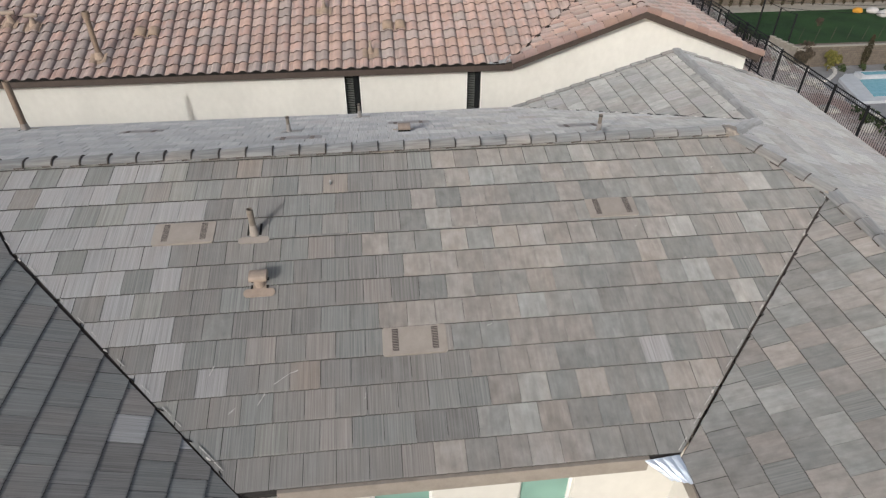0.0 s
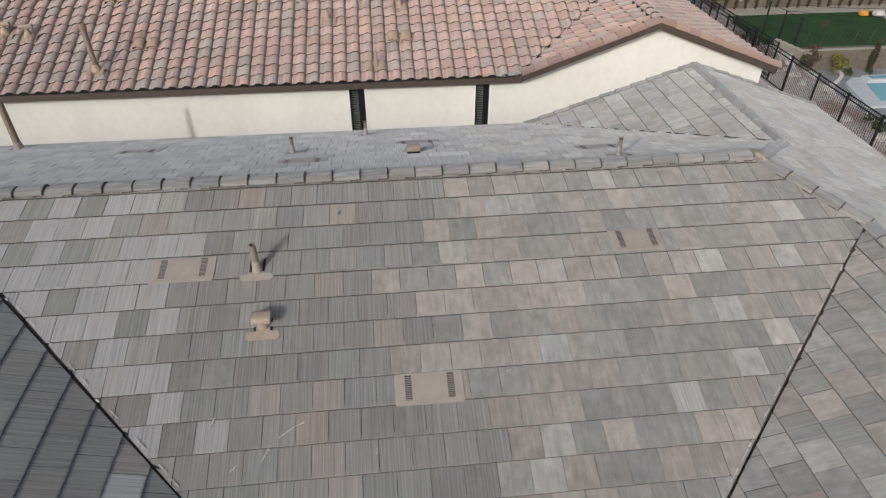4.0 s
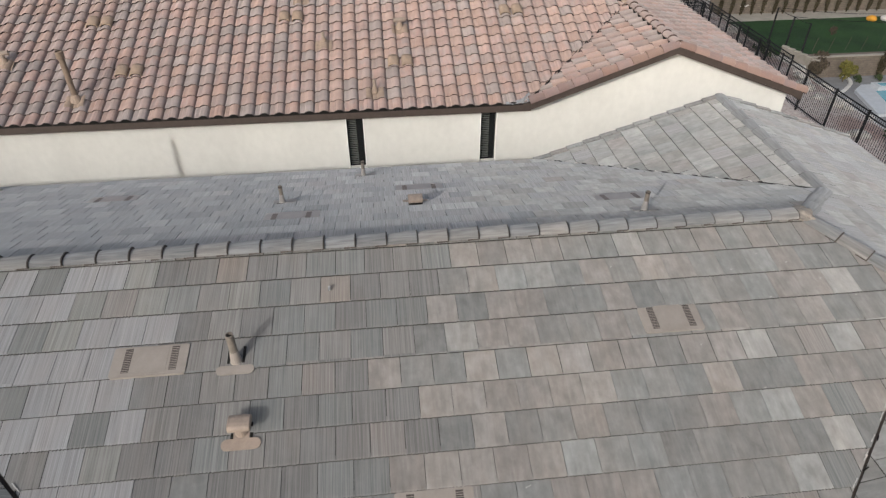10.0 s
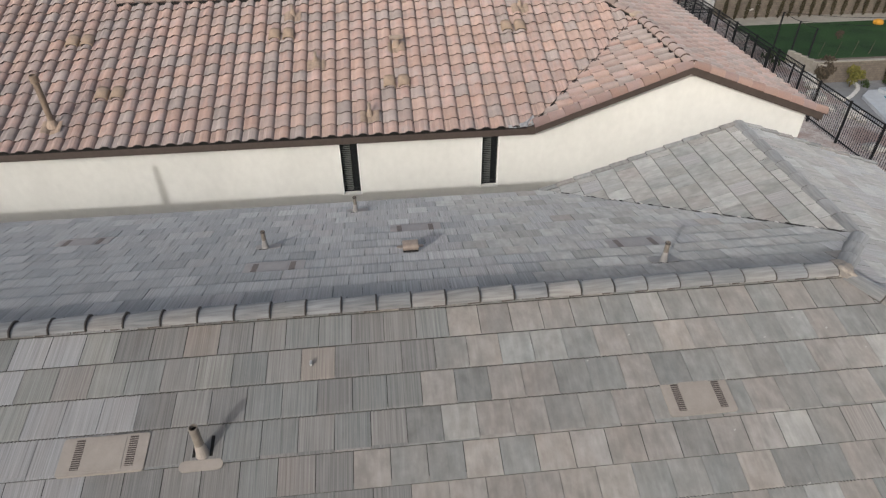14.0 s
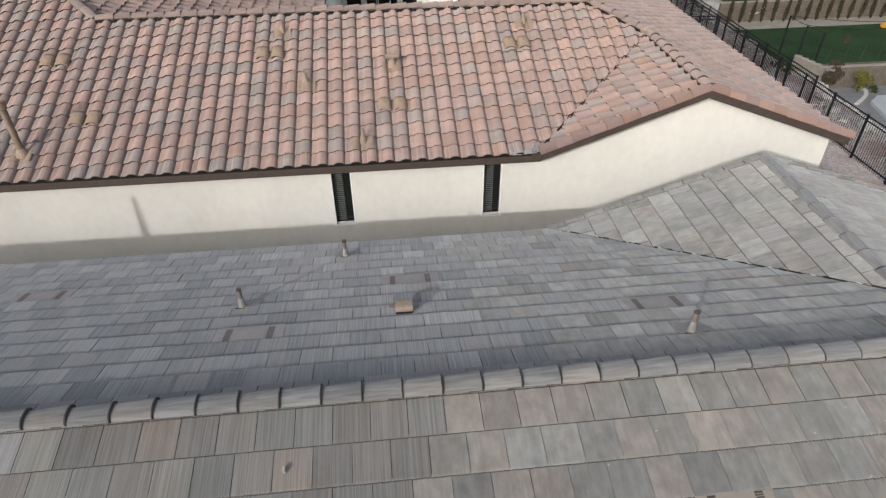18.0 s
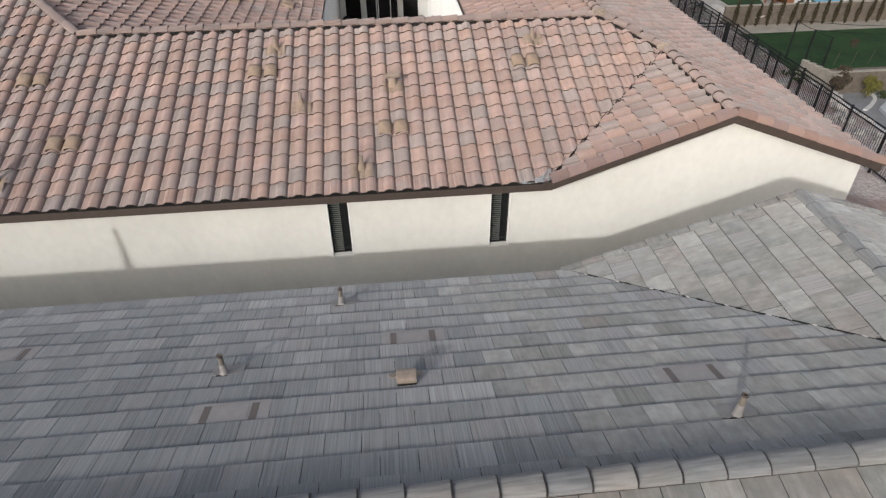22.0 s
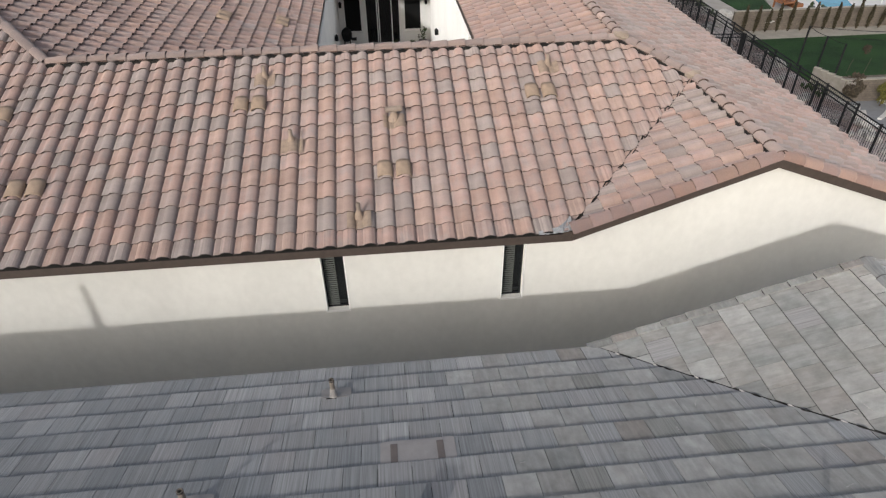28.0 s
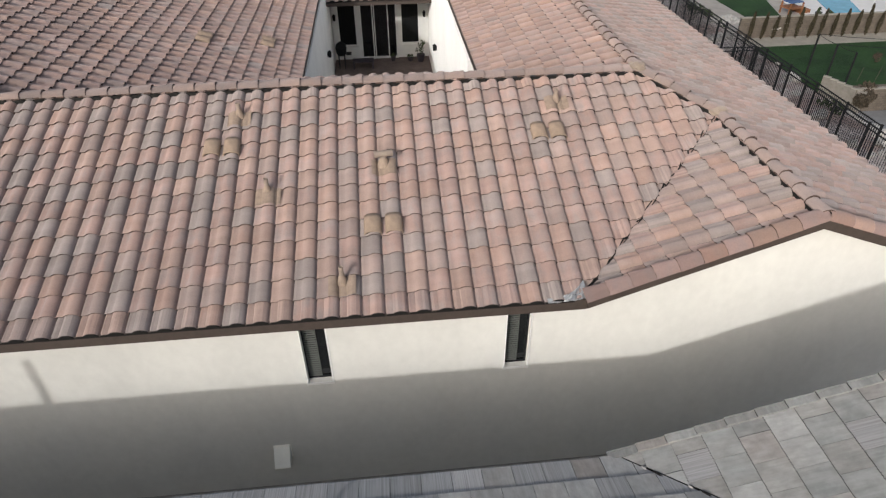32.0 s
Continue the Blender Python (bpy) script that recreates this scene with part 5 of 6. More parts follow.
clay_pipe(-5.99, 8.02, 1.04, "tall brown flue pipe on terracotta tiles", False, 0.062, M_BROWN)


def tile_vent(slope, u, v, group="buff tile vents in pairs"):
    """A raised hood shaped like one barrel of the roof, closed at the back; a dark sheet paints the shade in its
    mouth.
    """
    t = thing("tile_vent", "buff hooded vent shaped like one barrel tile", "roof vent", slope @ Matrix.Translation((u, v - 0.03, 0.085)), group=group)
    bm = bmesh.new()
    rows = []
    for y, k, up in ((0.0, 1.0, 0.0), (0.012, 1.0, 0.004), (0.28, 0.99, -0.004), (0.36, 0.95, -0.012)):
        rows.append([bm.verts.new((0.138 * k * math.cos(math.pi * (1 - i / 12)), y, up - 0.045 + 0.105 * k * math.sin(math.pi * i / 12) ** 0.7)) for i in range(13)])
    inner = [bm.verts.new((v.co.x * 0.88, 0.004, -0.045 + (v.co.z + 0.045) * 0.84)) for v in rows[0]]
    for p, q in zip(rows, rows[1:]):
        for i in range(12):
            bm.faces.new((p[i], p[i + 1], q[i + 1], q[i]))
    for i in range(12):
        bm.faces.new((inner[i], inner[i + 1], rows[0][i + 1], rows[0][i]))
    bm.faces.new(rows[-1])
    for f in bm.faces:
        f.smooth = True
    part("hood", bm, M_BUFF, t)
    bm = bmesh.new()
    bm.faces.new([bm.verts.new((0.121 * math.cos(math.pi * (1 - i / 12)), 0.02, -0.045 + 0.086 * math.sin(math.pi * i / 12) ** 0.7)) for i in range(13)])
    part("opening", bm, M_LOUVRE, t, "dark fill standing for the shade below the hood")
    return t


def vent_pair(k, v, first=0):
    """Two vents on neighbouring rolls; k counts rolls from the one west of the windows."""
    for i in (0, 1):
        tile_vent(mN, CREST + CLAY_W * (k + i), v)


for x, y in ((1.0, 8.70), (4.1, 10.36), (-1.56, 10.37), (-6.15, 10.40), (-5.08, 8.72)):
    vent_pair(round((x - CREST) / CLAY_W), (y - Y0) * KN)
for x, y in ((-3.0, 17.2), (-3.9, 21.0), (-1.6, 18.2), (-5.0, 19.6)):
    (u, v), = plan_local(mNW, [(x, y)])
    tile_vent(mNW, u, v), tile_vent(mNW, u + CLAY_W, v)
(u, v), = plan_local(mNC, [(4.9, 18.6)])
tile_vent(mNC, u, v), tile_vent(mNC, u + CLAY_W, v)

# black sheets painting the shade below the rolls along the terracotta eave
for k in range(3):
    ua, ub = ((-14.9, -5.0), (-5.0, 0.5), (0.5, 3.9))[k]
    part("eave_closure", barrel_patch(ua, ub, -0.0165, 0.01, 0.10, PH, -0.017), M_HOLE_SHADE, villa, "black sheet standing for the shade below the tile rolls", m=mN)

# crumpled lead at the foot of the terracotta valley
bm = bmesh.new()
gx, gy = 17, 6
grid = []
for i in range(gx):
    t = i / (gx - 1)
    row = []
    for j in range(gy):
        y = Y0 - 0.055 + (0.075 + 0.22 * t ** 3) * j / (gy - 1)
        row.append(bm.verts.new((3.50 + 0.58 * t, y, Z0 + 0.075 + T * (y - Y0) + 0.035 * noise.noise(Vector((i * 0.6, j * 0.8, 2.0))) + 0.045 * t * t)))
    grid.append(row)
for i in range(gx - 1):
    for j in range(gy - 1):
        bm.faces.new((grid[i][j], grid[i + 1][j], grid[i + 1][j + 1], grid[i][j + 1]))
part("lead_apron", bm, M_LEAD, villa, "crumpled grey lead at the valley's foot")

# a grey vent hood on the shaded side wall
wb = thing("wall_vent_hood", "plain grey sloped vent hood on the stucco wall", "wall vent", pose(-0.80, WY, -0.24))
bm = bmesh.new()
prof = [(0.0, 0.14), (-0.03, 0.14), (-0.27, -0.12), (-0.27, -0.15), (0.0, -0.15)]
ends = [[bm.verts.new((x, y, z)) for y, z in prof] for x in (-0.135, 0.135)]
bm.faces.new(ends[0])
bm.faces.new(ends[1][::-1])
for k in range(5):
    j = (k + 1) % 5
    bm.faces.new((ends[0][k], ends[0][j], ends[1][j], ends[1][k]))
bmesh.ops.bevel(bm, geom=bm.edges[:], offset=0.005, segments=1, affect='EDGES')
part("hood", bm, M_BOX, wb)
part("wall_plate", box_mesh((-0.150, -0.012, -0.165), (0.150, 0.0, 0.155), 0.003), M_BOX, wb)

# pale mortar chips along the valleys
M_CHIP = painted("mortar_chip", (0.50, 0.47, 0.44), 0.95, 20.0, 0.15)
rng = random.Random(8)
for k in range(9):
    t = (k + 0.7) / 9.6
    for (xa, ya), (xb, yb), zf, keep in (((3.62, 4.73), (6.98, 1.44), lambda y: ZA - S * y, True), ((3.6, -4.1), (6.7, -1.1), lambda y: ZA + S * y, k % 3 == 1), ((-0.95, -4.1), (-4.9, -0.2), lambda y: ZA + S * y, k % 3 == 0)):
        if not keep:
            continue
        x, y = xa + (xb - xa) * t, ya + (yb - ya) * t
        bm = bmesh.new()
        bmesh.ops.create_icosphere(bm, subdivisions=2, radius=1.0)
        for v in bm.verts:
            v.co = Vector((v.co.x * 0.032, v.co.y * 0.010, v.co.z * 0.008)) * (1 + 0.5 * noise.noise(v.co * 2 + Vector((k, 0, 0))))
        part("mortar_chip", bm, M_CHIP, house, m=Matrix.Translation((x, y, zf(y) + 0.050)) @ pose(0, 0, 0, 10, -10, math.degrees(math.atan2(yb - ya, xb - xa)) + rng.uniform(-12, 12)))


# Black lumps paint the shaded gaps between cut tiles in the gable valley.
for k in range(8):
    t = (k + 1.02) / 9.6
    x, y = 3.62 + 3.36 * t, 4.73 - 3.29 * t
    bm = bmesh.new()
    bmesh.ops.create_icosphere(bm, subdivisions=2, radius=1.0)
    for v in bm.verts:
        v.co = Vector((v.co.x * 0.052, v.co.y * 0.014, v.co.z * 0.014)) * (1 + 0.5 * noise.noise(v.co * 2 + Vector((k, 9, 0))))
    part("valley_notch", bm, M_HOLE_SHADE, house, "black lump standing for the shaded gap at a cut tile", m=Matrix.Translation((x, y, ZA - S * y + 0.044)) @ pose(0, 0, 0, 10, -10, -44 + rng.uniform(-10, 10)))

# dried white splashes on the tiles
M_SPLASH = painted("dried_white_splash", (0.36, 0.35, 0.335), 0.9, 30.0, 0.2)
rng = random.Random(77)


def splash(slope, owner, x, y, long, turn, up):
    """A thin dried splash lying on a roof slope."""
    n = 9
    left = [(long * (k / n - 0.5), 0.004 + rng.uniform(-0.003, 0.004)) for k in range(n + 1)]
    right = [(a, -0.004 - rng.uniform(-0.003, 0.004)) for a, b in reversed(left)]
    part("splash", prism(left + right, 0.0, 0.003), M_SPLASH, owner, "dried white splash", m=on_slope(slope, x, y, up) @ pose(0, 0, 0, 0, 0, turn))


for x, y, long, turn in ((-0.55, -3.05, 0.18, 35), (-0.42, -2.98, 0.10, 20), (-0.75, -3.25, 0.14, 60), (-1.05, -3.35, 0.09, 40), (0.35, -3.3, 0.07, 80), (1.8, -2.6, 0.06, 20), (-1.3, -2.9, 0.12, 70)):
    splash(front_slope(y), house, x, y, long, turn, 0.043)
for x, y, long, turn in ((5.35, 1.35, 0.16, 70), (5.0, 1.9, 0.10, 20), (4.6, 2.5, 0.12, 110), (5.6, 2.2, 0.08, 45), (3.9, 2.9, 0.07, 90), (2.2, 2.6, 0.06, 15), (4.3, 3.3, 0.14, 60)):
    splash(mB, house, x, y, long, turn, 0.043)
for x, y, long, turn in ((5.9, 2.9, 0.20, 15), (5.75, 2.86, 0.12, 40), (6.2, 3.2, 0.08, 80)):
    splash(mG, house, x, y, long, turn, 0.043)
for x, y in ((4.6, -0.5), (5.0, -0.3), (5.3, -0.45), (4.9, -0.9), (5.6, -0.7), (3.9, -1.4), (4.4, -1.9), (2.7, -0.6), (3.2, -0.35), (5.9, -0.95)):
    splash(front_slope(y), house, x, y, 0.025, 30, 0.043)

# broken pale mortar lines, and black lumps painting shaded notches, beside the front slope's valleys
for (xa, ya), (xb, yb) in (((-0.93, -4.12), (-5.0, -0.08)), ((3.575, -4.165), (6.765, -1.055))):
    ang = math.degrees(math.atan2(yb - ya, xb - xa))
    side = 0.022 if xa < 0 else -0.03
    for k in range(16):
        f = (k + rng.uniform(0.1, 0.9)) / 16
        x, y = xa + (xb - xa) * f, ya + (yb - ya) * f
        splash(front_slope(y), house, x + side, y + 0.02, rng.uniform(0.07, 0.24), ang, 0.05)
    for k in range(12):
        f = (k + 0.5) / 12
        x, y = xa + (xb - xa) * f, ya + (yb - ya) * f
        bm = bmesh.new()
        bmesh.ops.create_icosphere(bm, subdivisions=1, radius=1.0)
        for v in bm.verts:
            v.co = Vector((v.co.x * 0.055, v.co.y * 0.008, v.co.z * 0.012)) * (1 + 0.5 * noise.noise(v.co * 2 + Vector((k, 3, 0))))
        part("valley_notch", bm, M_HOLE_SHADE, house, "black lump standing for a shaded notch in the valley", m=Matrix.Translation((x - side * 0.8, y, ZA + S * y + 0.036)) @ pose(0, 0, 0, 0, 0, ang + rng.uniform(-25, 25)))


# ---------------------------------------------------------------- plants
def leaf_material(name, dark, light):
    n = Nodes(name)
    r = n.tree.nodes.new("ShaderNodeNewGeometry").outputs["Random Per Island"]
    a = n.noise(n.coords(), 6.0, 3.0)
    c = n.mix(n.span(r, 0, 1, 0.0, 1.0), dark, light)
    c = n.mix(1.0, c, n.grey(n.span(a, 0.3, 0.7, 0.8, 1.2)), 'MULTIPLY')
    return n.done(c, 0.8)


M_CYPRESS = leaf_material("cypress_leaves", (0.032, 0.027, 0.014), (0.055, 0.045, 0.023))
M_DRY = leaf_material("dry_leaves", (0.050, 0.040, 0.028), (0.085, 0.065, 0.045))
M_LIME = leaf_material("lime_leaves", (0.085, 0.085, 0.018), (0.16, 0.14, 0.035))
M_GREEN = leaf_material("green_leaves", (0.03, 0.045, 0.018), (0.06, 0.085, 0.03))
M_BARK = painted("bark", (0.09, 0.065, 0.045), 0.9, 14.0, 0.2)


def leaf_cloud(n, place, size, seed):
    """Many small tilted leaf clumps; place(rng) gives the middle of each."""
    rng = random.Random(seed)
    vs, fs = [], []
    for _ in range(n):
        c = Vector(place(rng))
        s = size * rng.uniform(0.6, 1.4)
        q = Euler((rng.uniform(0, 6.28), rng.uniform(0, 6.28), rng.uniform(0, 6.28))).to_matrix()
        k = len(vs)
        vs += [tuple(c + q @ Vector(p) * s) for p in ((-0.5, 0, 0), (0, -0.28, 0.1), (0.5, 0, 0), (0, 0.28, 0.1), (0, 0, -0.2))]
        fs += [(k, k + 1, k + 2, k + 3), (k, k + 4, k + 2)]
    return raw_mesh("crown", vs, fs)


def spindle(tall, wide):
    def place(r):
        z = r.uniform(0.05, 1.0)
        w = wide * (math.sin(math.pi * min(1.0, z * 0.9 + 0.08)) ** 0.7) * r.uniform(0.4, 1.05)
        a = r.uniform(0, 6.28)
        return w * math.cos(a), w * math.sin(a), z * tall
    return place


def puff(rx, rz, lumps, seed):
    rr = random.Random(seed)
    cs = [(rr.uniform(-0.6, 0.6) * rx, rr.uniform(-0.6, 0.6) * rx, rr.uniform(0.35, 1.0) * rz, rr.uniform(0.35, 0.6) * rx) for _ in range(lumps)]

    def place(r):
        x, y, z, q = r.choice(cs)
        d = Vector((r.gauss(0, 1), r.gauss(0, 1), r.gauss(0, 1))).normalized() * q * r.uniform(0.6, 1.05)
        return x + d.x, y + d.y, max(0.05, z + d.z)
    return place


def plant(name, label, category, at, crown, mat, trunk_h, trunk_r, group=""):
    p = thing(name, label, category, Matrix.Translation(at), group)
    bm = lathe([(trunk_r * 1.3, -0.1), (trunk_r, trunk_h * 0.4), (trunk_r * 0.6, trunk_h)], 8)
    for k in range(4):
        a = k * 1.7 + 0.4
        add_lathe(bm, [(trunk_r * 0.45, 0), (trunk_r * 0.2, trunk_h * 0.55)], 6, True,
                  Matrix.Translation((0, 0, trunk_h * (0.5 + 0.1 * k))) @ Matrix.Rotation(a, 4, 'Z') @ Matrix.Rotation(0.7, 4, 'Y'))
    part("trunk", bm, M_BARK, p)
    part("crown", crown, mat, p)
    return p


first = plant("cypress", "narrow dark young cypress before the garden wall", "cypress tree", (35.3, 56.15, LAWN),
              leaf_cloud(520, spindle(2.6, 0.20), 0.14, 3), M_CYPRESS, 1.2, 0.04, "cypresses along the garden wall")
rng = random.Random(9)
for k in range(1, 24):
    k_scale = rng.uniform(0.82, 1.18)
    c = copy_thing(first, pose(35.3 + 1.14 * k, 56.15 + rng.uniform(-0.1, 0.1), LAWN, 0, rng.uniform(2, 7), rng.uniform(0, 360)) @ Matrix.Diagonal((1, 1, k_scale, 1)))
plant("shrub", "dull brown-green shrub at the foot of the wall", "shrub", (38.9, 44.2, YARD), leaf_cloud(2200, puff(1.15, 1.8, 10, 2), 0.26, 5), M_DRY, 0.9, 0.07)
plant("shrub", "small yellow-green tree beside the retaining wall", "small tree", (40.9, 43.0, YARD), leaf_cloud(600, puff(0.75, 1.6, 8, 4), 0.20, 6), M_LIME, 1.1, 0.05)
plant("cypress", "narrow dark cypress before the retaining wall", "cypress tree", (44.6, 43.6, YARD), leaf_cloud(520, spindle(2.9, 0.3), 0.18, 8), M_CYPRESS, 1.2, 0.05)
plant("cypress", "narrow dark cypress before the retaining wall", "cypress tree", (49.4, 43.6, YARD), leaf_cloud(520, spindle(2.9, 0.3), 0.18, 9), M_CYPRESS, 1.2, 0.05)
for x, y, s in ((42.2, 42.9, 0.5), (44.3, 42.9, 0.45), (46.6, 42.8, 0.5)):
    plant("shrub", "low dark shrub in gravel below the wall", "shrub", (x, y, YARD), leaf_cloud(220, puff(s, s * 0.8, 6, int(x)), 0.14, int(x * 3)), M_GREEN, 0.25, 0.03)
plant("shrub", "dry round shrub on the turf", "shrub", (43.3, 49.6, LAWN), leaf_cloud(260, puff(0.42, 0.7, 6, 3), 0.12, 14), M_DRY, 0.3, 0.03)

# ground cover and rocks on the slope behind the fence
def slope_cover(r):
    y = r.uniform(2, 44)
    x = 20.3 + r.random() ** 1.3 * 6.0
    keep = noise.noise(Vector((x * 0.35, y * 0.35, 0)))
    return (x, y, ground_height(x, y) + r.uniform(0.0, 0.35)) if (keep > 0.42 or (y < 15 and x < 22.5)) else (x, y, ground_height(x, y) - 0.4)


cover = part("ground_cover", leaf_cloud(6000, slope_cover, 0.26, 21), M_GREEN, None)
tagged(cover, "dark green ground cover on the slope behind the fence", "ground cover", kind="stuff")
M_ROCK = painted("white_rock", (0.40, 0.38, 0.35), 0.9, 3.0, 0.2, bump=0.6)
rocks = []
for k in range(3):
    bm = bmesh.new()
    bmesh.ops.create_icosphere(bm, subdivisions=2, radius=0.28)
    for v in bm.verts:
        v.co = Vector((v.co.x * 1.25, v.co.y, v.co.z * 0.7)) * (1 + 0.55 * noise.noise(v.co * 4 + Vector((k * 5, 0, 0))))
    r0 = part("rock", bm, M_ROCK, None, m=pose(20.6 + 0.5 * k, 21 + k, ground_height(20.6 + 0.5 * k, 21) + 0.1))
    rocks.append(tagged(r0, "pale grey landscaping rock on the slope", "rock", "rocks on the slope behind the fence"))
for k in range(48):
    x, y = 19.2 + rng.random() * 3.5, 12 + rng.random() * 26
    z = rng.uniform(0.4, 1.1)
    copy_thing(rocks[k % 3], pose(x, y, ground_height(x, y) + 0.06, rng.uniform(-20, 20), 0, rng.uniform(0, 360)) @ Matrix.Diagonal((z, z, z, 1)))


for k in range(16):
    z = rng.uniform(0.6, 1.4)
    copy_thing(rocks[k % 3], pose(37.2 + rng.random() * 2.0, 64.0 + rng.random() * 2.8, -11.95, rng.uniform(-20, 20), 0, rng.uniform(0, 360)) @ Matrix.Diagonal((z, z, z, 1)))


# ---------------------------------------------------------------- net poles, loose things of the lower yards
def thin_line(name, pts, r, mat, parent):
    """A rope or rod through the given points."""
    vs, fs = [], []
    for i, p in enumerate(pts):
        p = Vector(p)
        w = (Vector(pts[min(i + 1, len(pts) - 1)]) - Vector(pts[max(i - 1, 0)])).normalized()
        a = w.orthogonal().normalized()
        b = w.cross(a)
        vs += [tuple(p + (a * math.cos(k * 1.2566) + b * math.sin(k * 1.2566)) * r) for k in range(5)]
    for i in range(len(pts) - 1):
        fs += [(i * 5 + k, i * 5 + (k + 1) % 5, i * 5 + 5 + (k + 1) % 5, i * 5 + 5 + k) for k in range(5)]
    return part(name, raw_mesh(name, vs, fs, [mat]), None, parent)


def sag(p, q, drop, n=9):
    p, q = Vector(p), Vector(q)
    return [tuple(p.lerp(q, i / n) - Vector((0, 0, drop * 4 * (i / n) * (1 - i / n)))) for i in range(n + 1)]


# black tubes painting the shade of the ragged crack in the terracotta valley
rng = random.Random(12)
f = 0.02
while f < 0.97:
    long = rng.uniform(0.05, 0.15)
    pts = []
    for k in range(6):
        q = min(1.0, f + long * k / 5)
        x = 4.0 + (GX - 4.0) * q + rng.uniform(-0.03, 0.03)
        y = Y0 + (JY - Y0) * q + rng.uniform(-0.03, 0.03)
        pts.append((x, y, Z0 + T * (y - Y0) + 0.085 + rng.uniform(-0.015, 0.015)))
    thin_line("valley_seam", pts, rng.uniform(0.009, 0.018), M_HOLE_SHADE, villa)
    f += long + rng.uniform(0.0, 0.035)

net = thing("sports_net", "dark sports net frame of poles and ropes on the turf", "sports net")
tops = []
for x, y, h in ((35.9, 47.6, 3.3), (36.95, 46.5, 2.8), (37.75, 45.2, 2.6), (61.0, 45.4, 2.8), (60.0, 48.0, 3.2)):
    part("pole", lathe([(0.075, -0.2), (0.075, h)], 8), M_BLACK, net, m=Matrix.Translation((x, y, LAWN)))
    tops.append((x, y, LAWN + h))
for a, b, d in ((0, 1, 0.1), (1, 2, 0.1), (0, 4, 0.9), (1, 3, 0.7)):
    thin_line("rope", sag(tops[a], tops[b], d), 0.022, M_BLACK, net)
for k in range(7):
    x = 39.0 + 1.55 * k
    thin_line("stay", [(x, 45.6, LAWN), (x + 0.25, 45.7, LAWN + 1.15)], 0.018, M_DRY, net)

toy = thing("bean_bag", "orange bean bag on the turf", "bean bag", pose(49.8, 53.2, LAWN))
bm = bmesh.new()
bmesh.ops.create_icosphere(bm, subdivisions=3, radius=0.42)
for v in bm.verts:
    v.co = Vector((v.co.x * 1.2, v.co.y, max(-0.2, v.co.z * 0.75))) * (1 + 0.15 * noise.noise(v.co * 3)) + Vector((0, 0, 0.2))
part("bag", bm, painted("orange_cloth", (0.50, 0.24, 0.03), 0.8), toy)
for i, (x, y) in enumerate(((51.3, 53.0), (51.6, 51.9), (52.6, 52.4))):
    b = copy_thing(toy, pose(x, y, LAWN, 0, 0, 70 * i) @ Matrix.Diagonal((1.25, 1.25, 1.1, 1)))
    if i == 0:
        pale = b.children[0].data.copy()
        pale.materials[0] = painted("pale_cloth", (0.45, 0.43, 0.42), 0.8)
    b.children[0].data = pale
    tagged(b, "pale grey bean bag at the turf's edge", "bean bag")

# a curved pale kerb between the gravel bed and the pool deck
bm = bmesh.new()
arc = [(39.2, 40.6), (39.9, 41.1), (40.6, 41.7), (41.2, 42.3), (41.6, 43.0), (41.7, 43.6), (41.6, 44.0)]
ring = [[bm.verts.new((x + o, y - o * 0.6, YARD + z)) for o, z in ((-0.13, 0), (-0.13, 0.13), (0.13, 0.13), (0.13, 0))] for x, y in arc]
for a, b in zip(ring, ring[1:]):
    for k in range(3):
        bm.faces.new((a[k], a[k + 1], b[k + 1], b[k]))
bm.faces.new(ring[0])
bm.faces.new(ring[-1][::-1])
edging = part("kerb", bm, painted("white_kerb", (0.55, 0.53, 0.5), 0.9, 2.0, 0.1), None)
tagged(edging, "curved pale concrete kerb round a gravel bed", "kerb", kind="structure")

# the yard beyond the garden wall
FY = -12.0
deck2 = part("pavement", prism([(28, 56.85), (80, 56.85), (80, 95), (28, 95)], YARD - 0.5, FY), painted("far_paving", (0.34, 0.31, 0.28), 0.9, 0.8, 0.12), None)
tagged(deck2, "pale paving of the yard beyond the wall", "pavement", kind="structure")
turf2 = part("lawn", prism([(41.0, 58), (42.3, 58), (49.0, 84), (39.8, 84)], FY, FY + 0.05), M_TURF, None)
tagged(turf2, "second dark green lawn beyond the wall", "lawn", kind="structure")
pool2 = thing("swimming_pool", "blue swimming pool with a white edge beyond the wall", "pool", pose(0, 0, FY))
part("coping", prism([(47.0, 64.6), (58.4, 64.2), (61.0, 82), (48.6, 82)], 0.0, 0.12), painted("white_coping", (0.62, 0.60, 0.58), 0.6, 1.0, 0.06), pool2, "white pool edge")
part("water", prism([(49.9, 65.5), (53.4, 65.6), (58.8, 81), (54.2, 81)], 0.12, 0.14), painted("blue_water", (0.045, 0.24, 0.34), 0.08, 1.0, 0.15), pool2, "bright blue water")
M_CEDAR = painted("cedar", (0.24, 0.10, 0.045), 0.7, 6.0, 0.2)
play = thing("play_set", "small orange wooden play set with a blue cover", "play set", pose(46.0, 67.2, FY, 0, 0, 12) @ Matrix.Diagonal((1.15, 1.3, 1.15, 1)))
for x in (-0.7, 0.7):
    for y in (-0.5, 0.5):
        part("leg", box_mesh((x - 0.06, y - 0.06, 0), (x + 0.06, y + 0.06, 1.1), 0.01), M_CEDAR, play)
part("platform", box_mesh((-0.8, -0.6, 0.55), (0.8, 0.6, 0.65), 0.01), M_CEDAR, play)
part("bench", box_mesh((0.85, -0.6, 0.0), (1.7, 0.6, 0.4), 0.02), M_CEDAR, play)
cv = slab(bmesh.new(), -0.75, 0.75, -0.5, 0.5, 1.1, 1.16, 0.1)
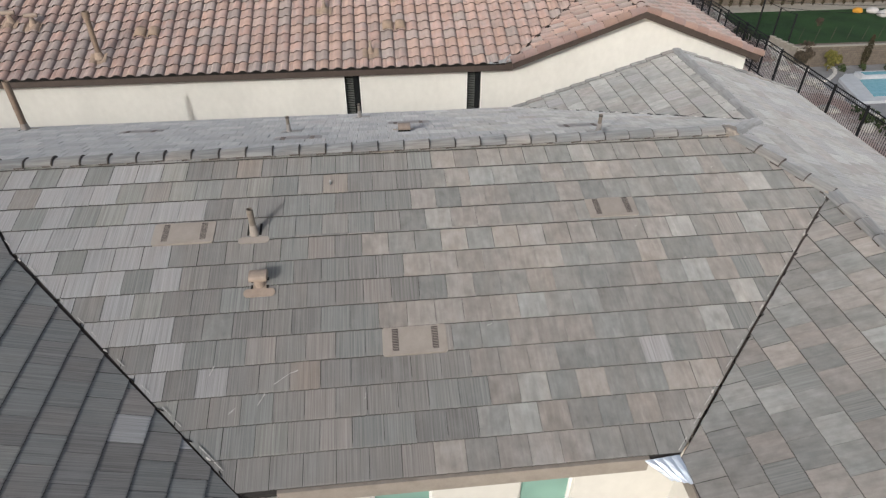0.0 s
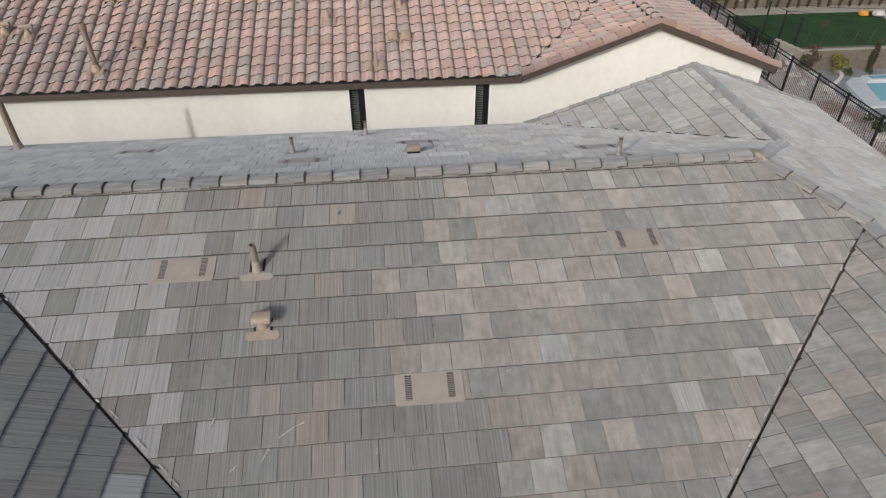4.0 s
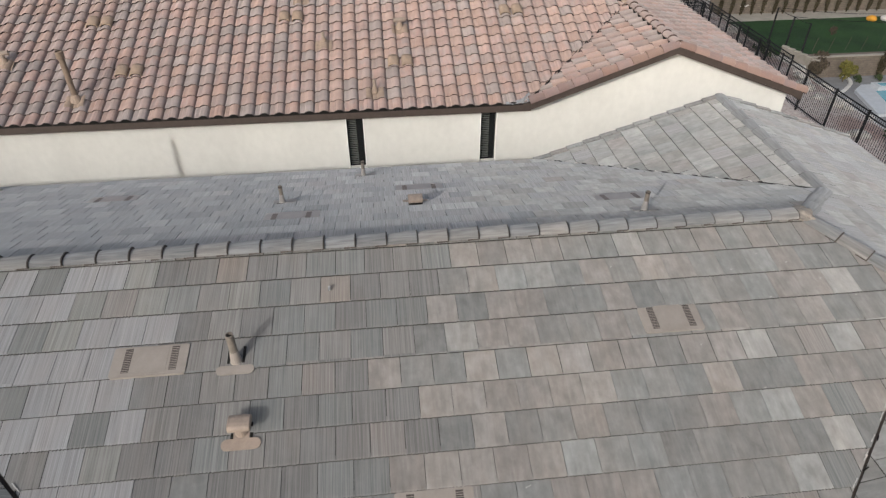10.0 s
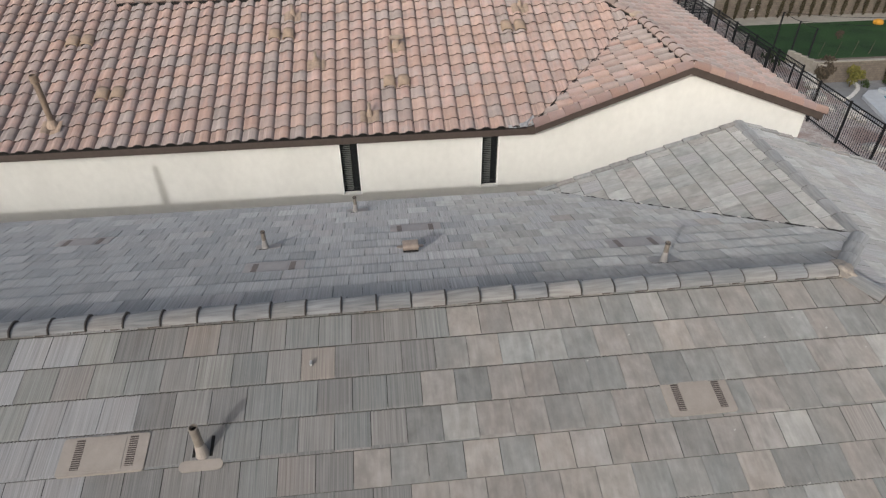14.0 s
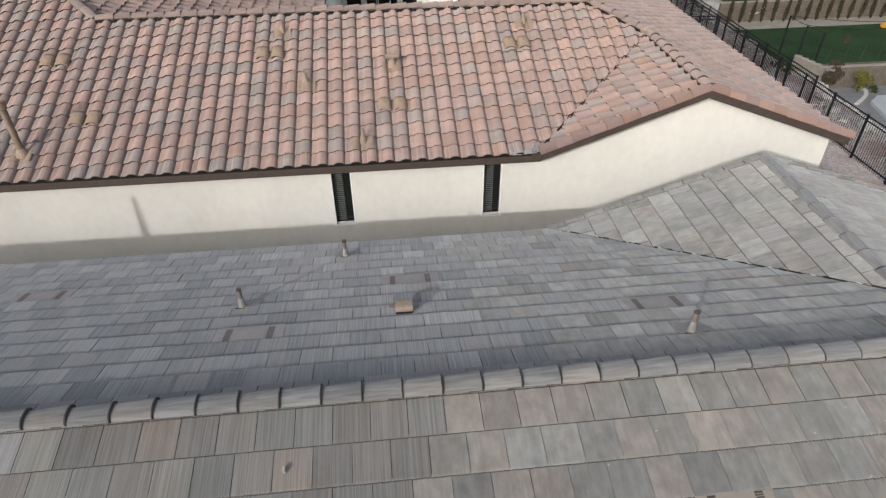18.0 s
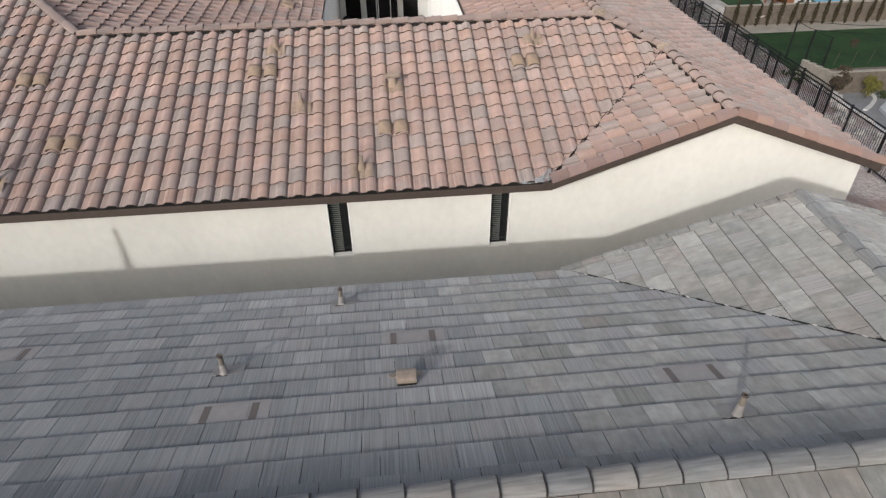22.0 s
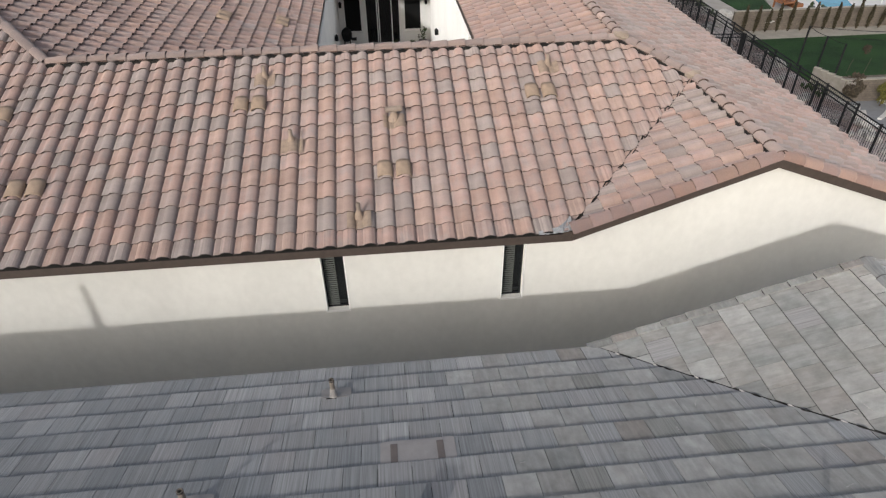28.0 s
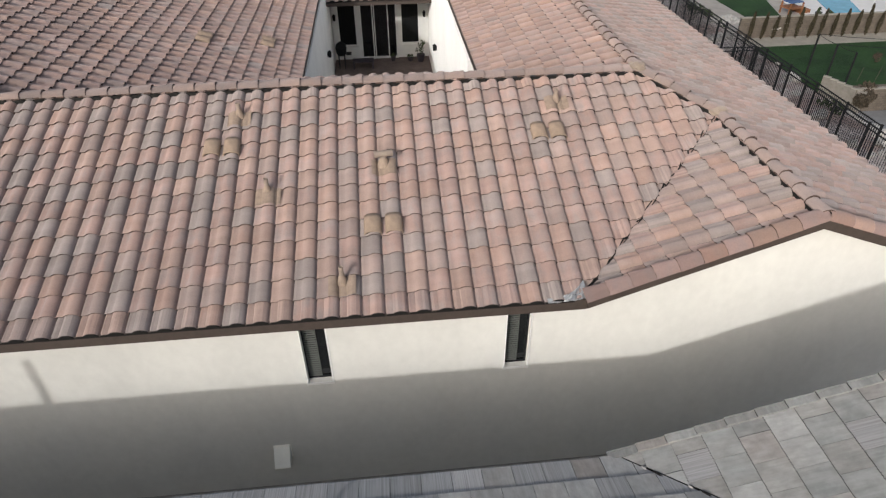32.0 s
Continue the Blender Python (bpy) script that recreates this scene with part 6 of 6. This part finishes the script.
part("cover", cv, painted("blue_cloth", (0.05, 0.10, 0.22), 0.7), play, "blue cloth cover")
M_POT = painted("dark_pot", (0.06, 0.05, 0.06), 0.6)
for x, y, mt in ((48.2, 65.6, M_POT), (47.4, 64.4, M_POT), (48.6, 64.3, M_POT)):
    t = thing("planter", "dark round planter with a shrub by the far pool", "planter", pose(x, y, FY), "planters by the far pool")
    part("pot", lathe([(0.25, 0), (0.34, 0.3), (0.36, 0.55), (0.30, 0.56)], 14), mt, t)
    part("plant", leaf_cloud(120, puff(0.35, 0.5, 5, int(y * 10)), 0.14, int(x * 7)), M_GREEN, t, m=Matrix.Translation((0, 0, 0.5)))
for k in range(3):
    t = thing("sun_umbrella", "closed white sun umbrella by the far pool", "umbrella", pose(57.4, 64.4 + 2.6 * k, FY), "umbrellas by the far pool")
    part("pole", lathe([(0.03, 0), (0.03, 2.3)], 8), M_WHITE, t)
    part("canopy", lathe([(0.06, 0.9), (0.20, 1.1), (0.14, 1.9), (0.03, 2.35)], 12), M_WHITE, t)

# the short return of the fence towards the house
iron_fence((18.3, 27.6, 0), (15.4, 27.75, 0), -0.9, 1.65)


# ---------------------------------------------------------------- the court's loose things
def wall_lantern(at, turn):
    l = thing("wall_lantern", "black metal wall lantern on the cream stucco", "wall lantern", Matrix.Translation(at) @ Matrix.Rotation(radians(turn), 4, 'Z'), "wall lanterns of the court")
    part("bracket", box_mesh((-0.04, -0.03, -0.09), (0.04, 0.0, 0.09), 0.006), M_BLACK, l)
    part("cage", lathe([(0.035, -0.13), (0.055, -0.12), (0.065, 0.05), (0.08, 0.07), (0.02, 0.14)], 8), M_BLACK, l, m=Matrix.Translation((0, -0.09, 0.02)))
    return l


wall_lantern((-0.57, CY, 0.85), 0)
wall_lantern((3.27, CY, 0.88), 0)
wall_lantern((-0.68, 24.4, 0.72), 90)
wall_lantern((CX - 0.07, 24.4, 0.80), -90)


def pot_plant(x, y, r, h, mat, label, seed):
    p = thing("pot_plant", label, "potted plant", pose(x, y, CZ), "potted plants of the court")
    part("pot", lathe([(r * 0.7, 0), (r, h * 0.7), (r * 1.08, h), (r * 0.85, h * 1.01)], 14), mat, p)
    part("plant", leaf_cloud(int(90 + 500 * (r - 0.1)), puff(r * 1.3, r * 3.4 if r > 0.15 else r * 1.2, 7, seed), r * 0.45, seed), M_GREEN, p, m=Matrix.Translation((0, 0, h * 0.8)))
    return p


pot_plant(3.05, CY - 0.6, 0.17, 0.32, M_POT, "leafy plant in a dark pot in the court", 5)
pot_plant(2.6, CY - 0.5, 0.12, 0.14, M_POT, "small plant in a dark pot in the court", 6)
pot_plant(1.85, CY - 0.4, 0.11, 0.22, M_POT, "small plant in a dark pot in the court", 7)
grill = thing("barbecue", "black barbecue with a domed lid standing in the court", "barbecue", pose(-0.35, CY - 1.0, CZ))
part("lid", lathe([(0.22, 0.78), (0.24, 0.88), (0.20, 1.02), (0.08, 1.12), (0.03, 1.14)], 18), M_BLACK, grill)
part("bowl", lathe([(0.10, 0.54), (0.20, 0.62), (0.225, 0.78)], 18), M_BLACK, grill)
for k in range(4):
    a = radians(45 + 90 * k)
    part("leg", box_mesh((-0.02, -0.02, 0), (0.02, 0.02, 0.7)), M_BLACK, grill, m=Matrix.Translation((0.17 * math.cos(a), 0.17 * math.sin(a), 0)))
part("shelf", box_mesh((0.20, -0.16, 0.60), (0.42, 0.16, 0.64), 0.008), M_BLACK, grill)
bench = thing("bench", "low dark bench against the court wall", "bench", pose(0.55, CY - 1.1, CZ))
part("seat", box_mesh((-0.45, -0.2, 0.30), (0.45, 0.2, 0.36), 0.01), M_POT, bench)
for x in (-0.4, 0.4):
    part("leg", box_mesh((x - 0.03, -0.18, 0), (x + 0.03, 0.18, 0.30)), M_POT, bench)

# ---------------------------------------------------------------- roof tiles, laid last
for job in PENDING:
    lay_tiles(*job)
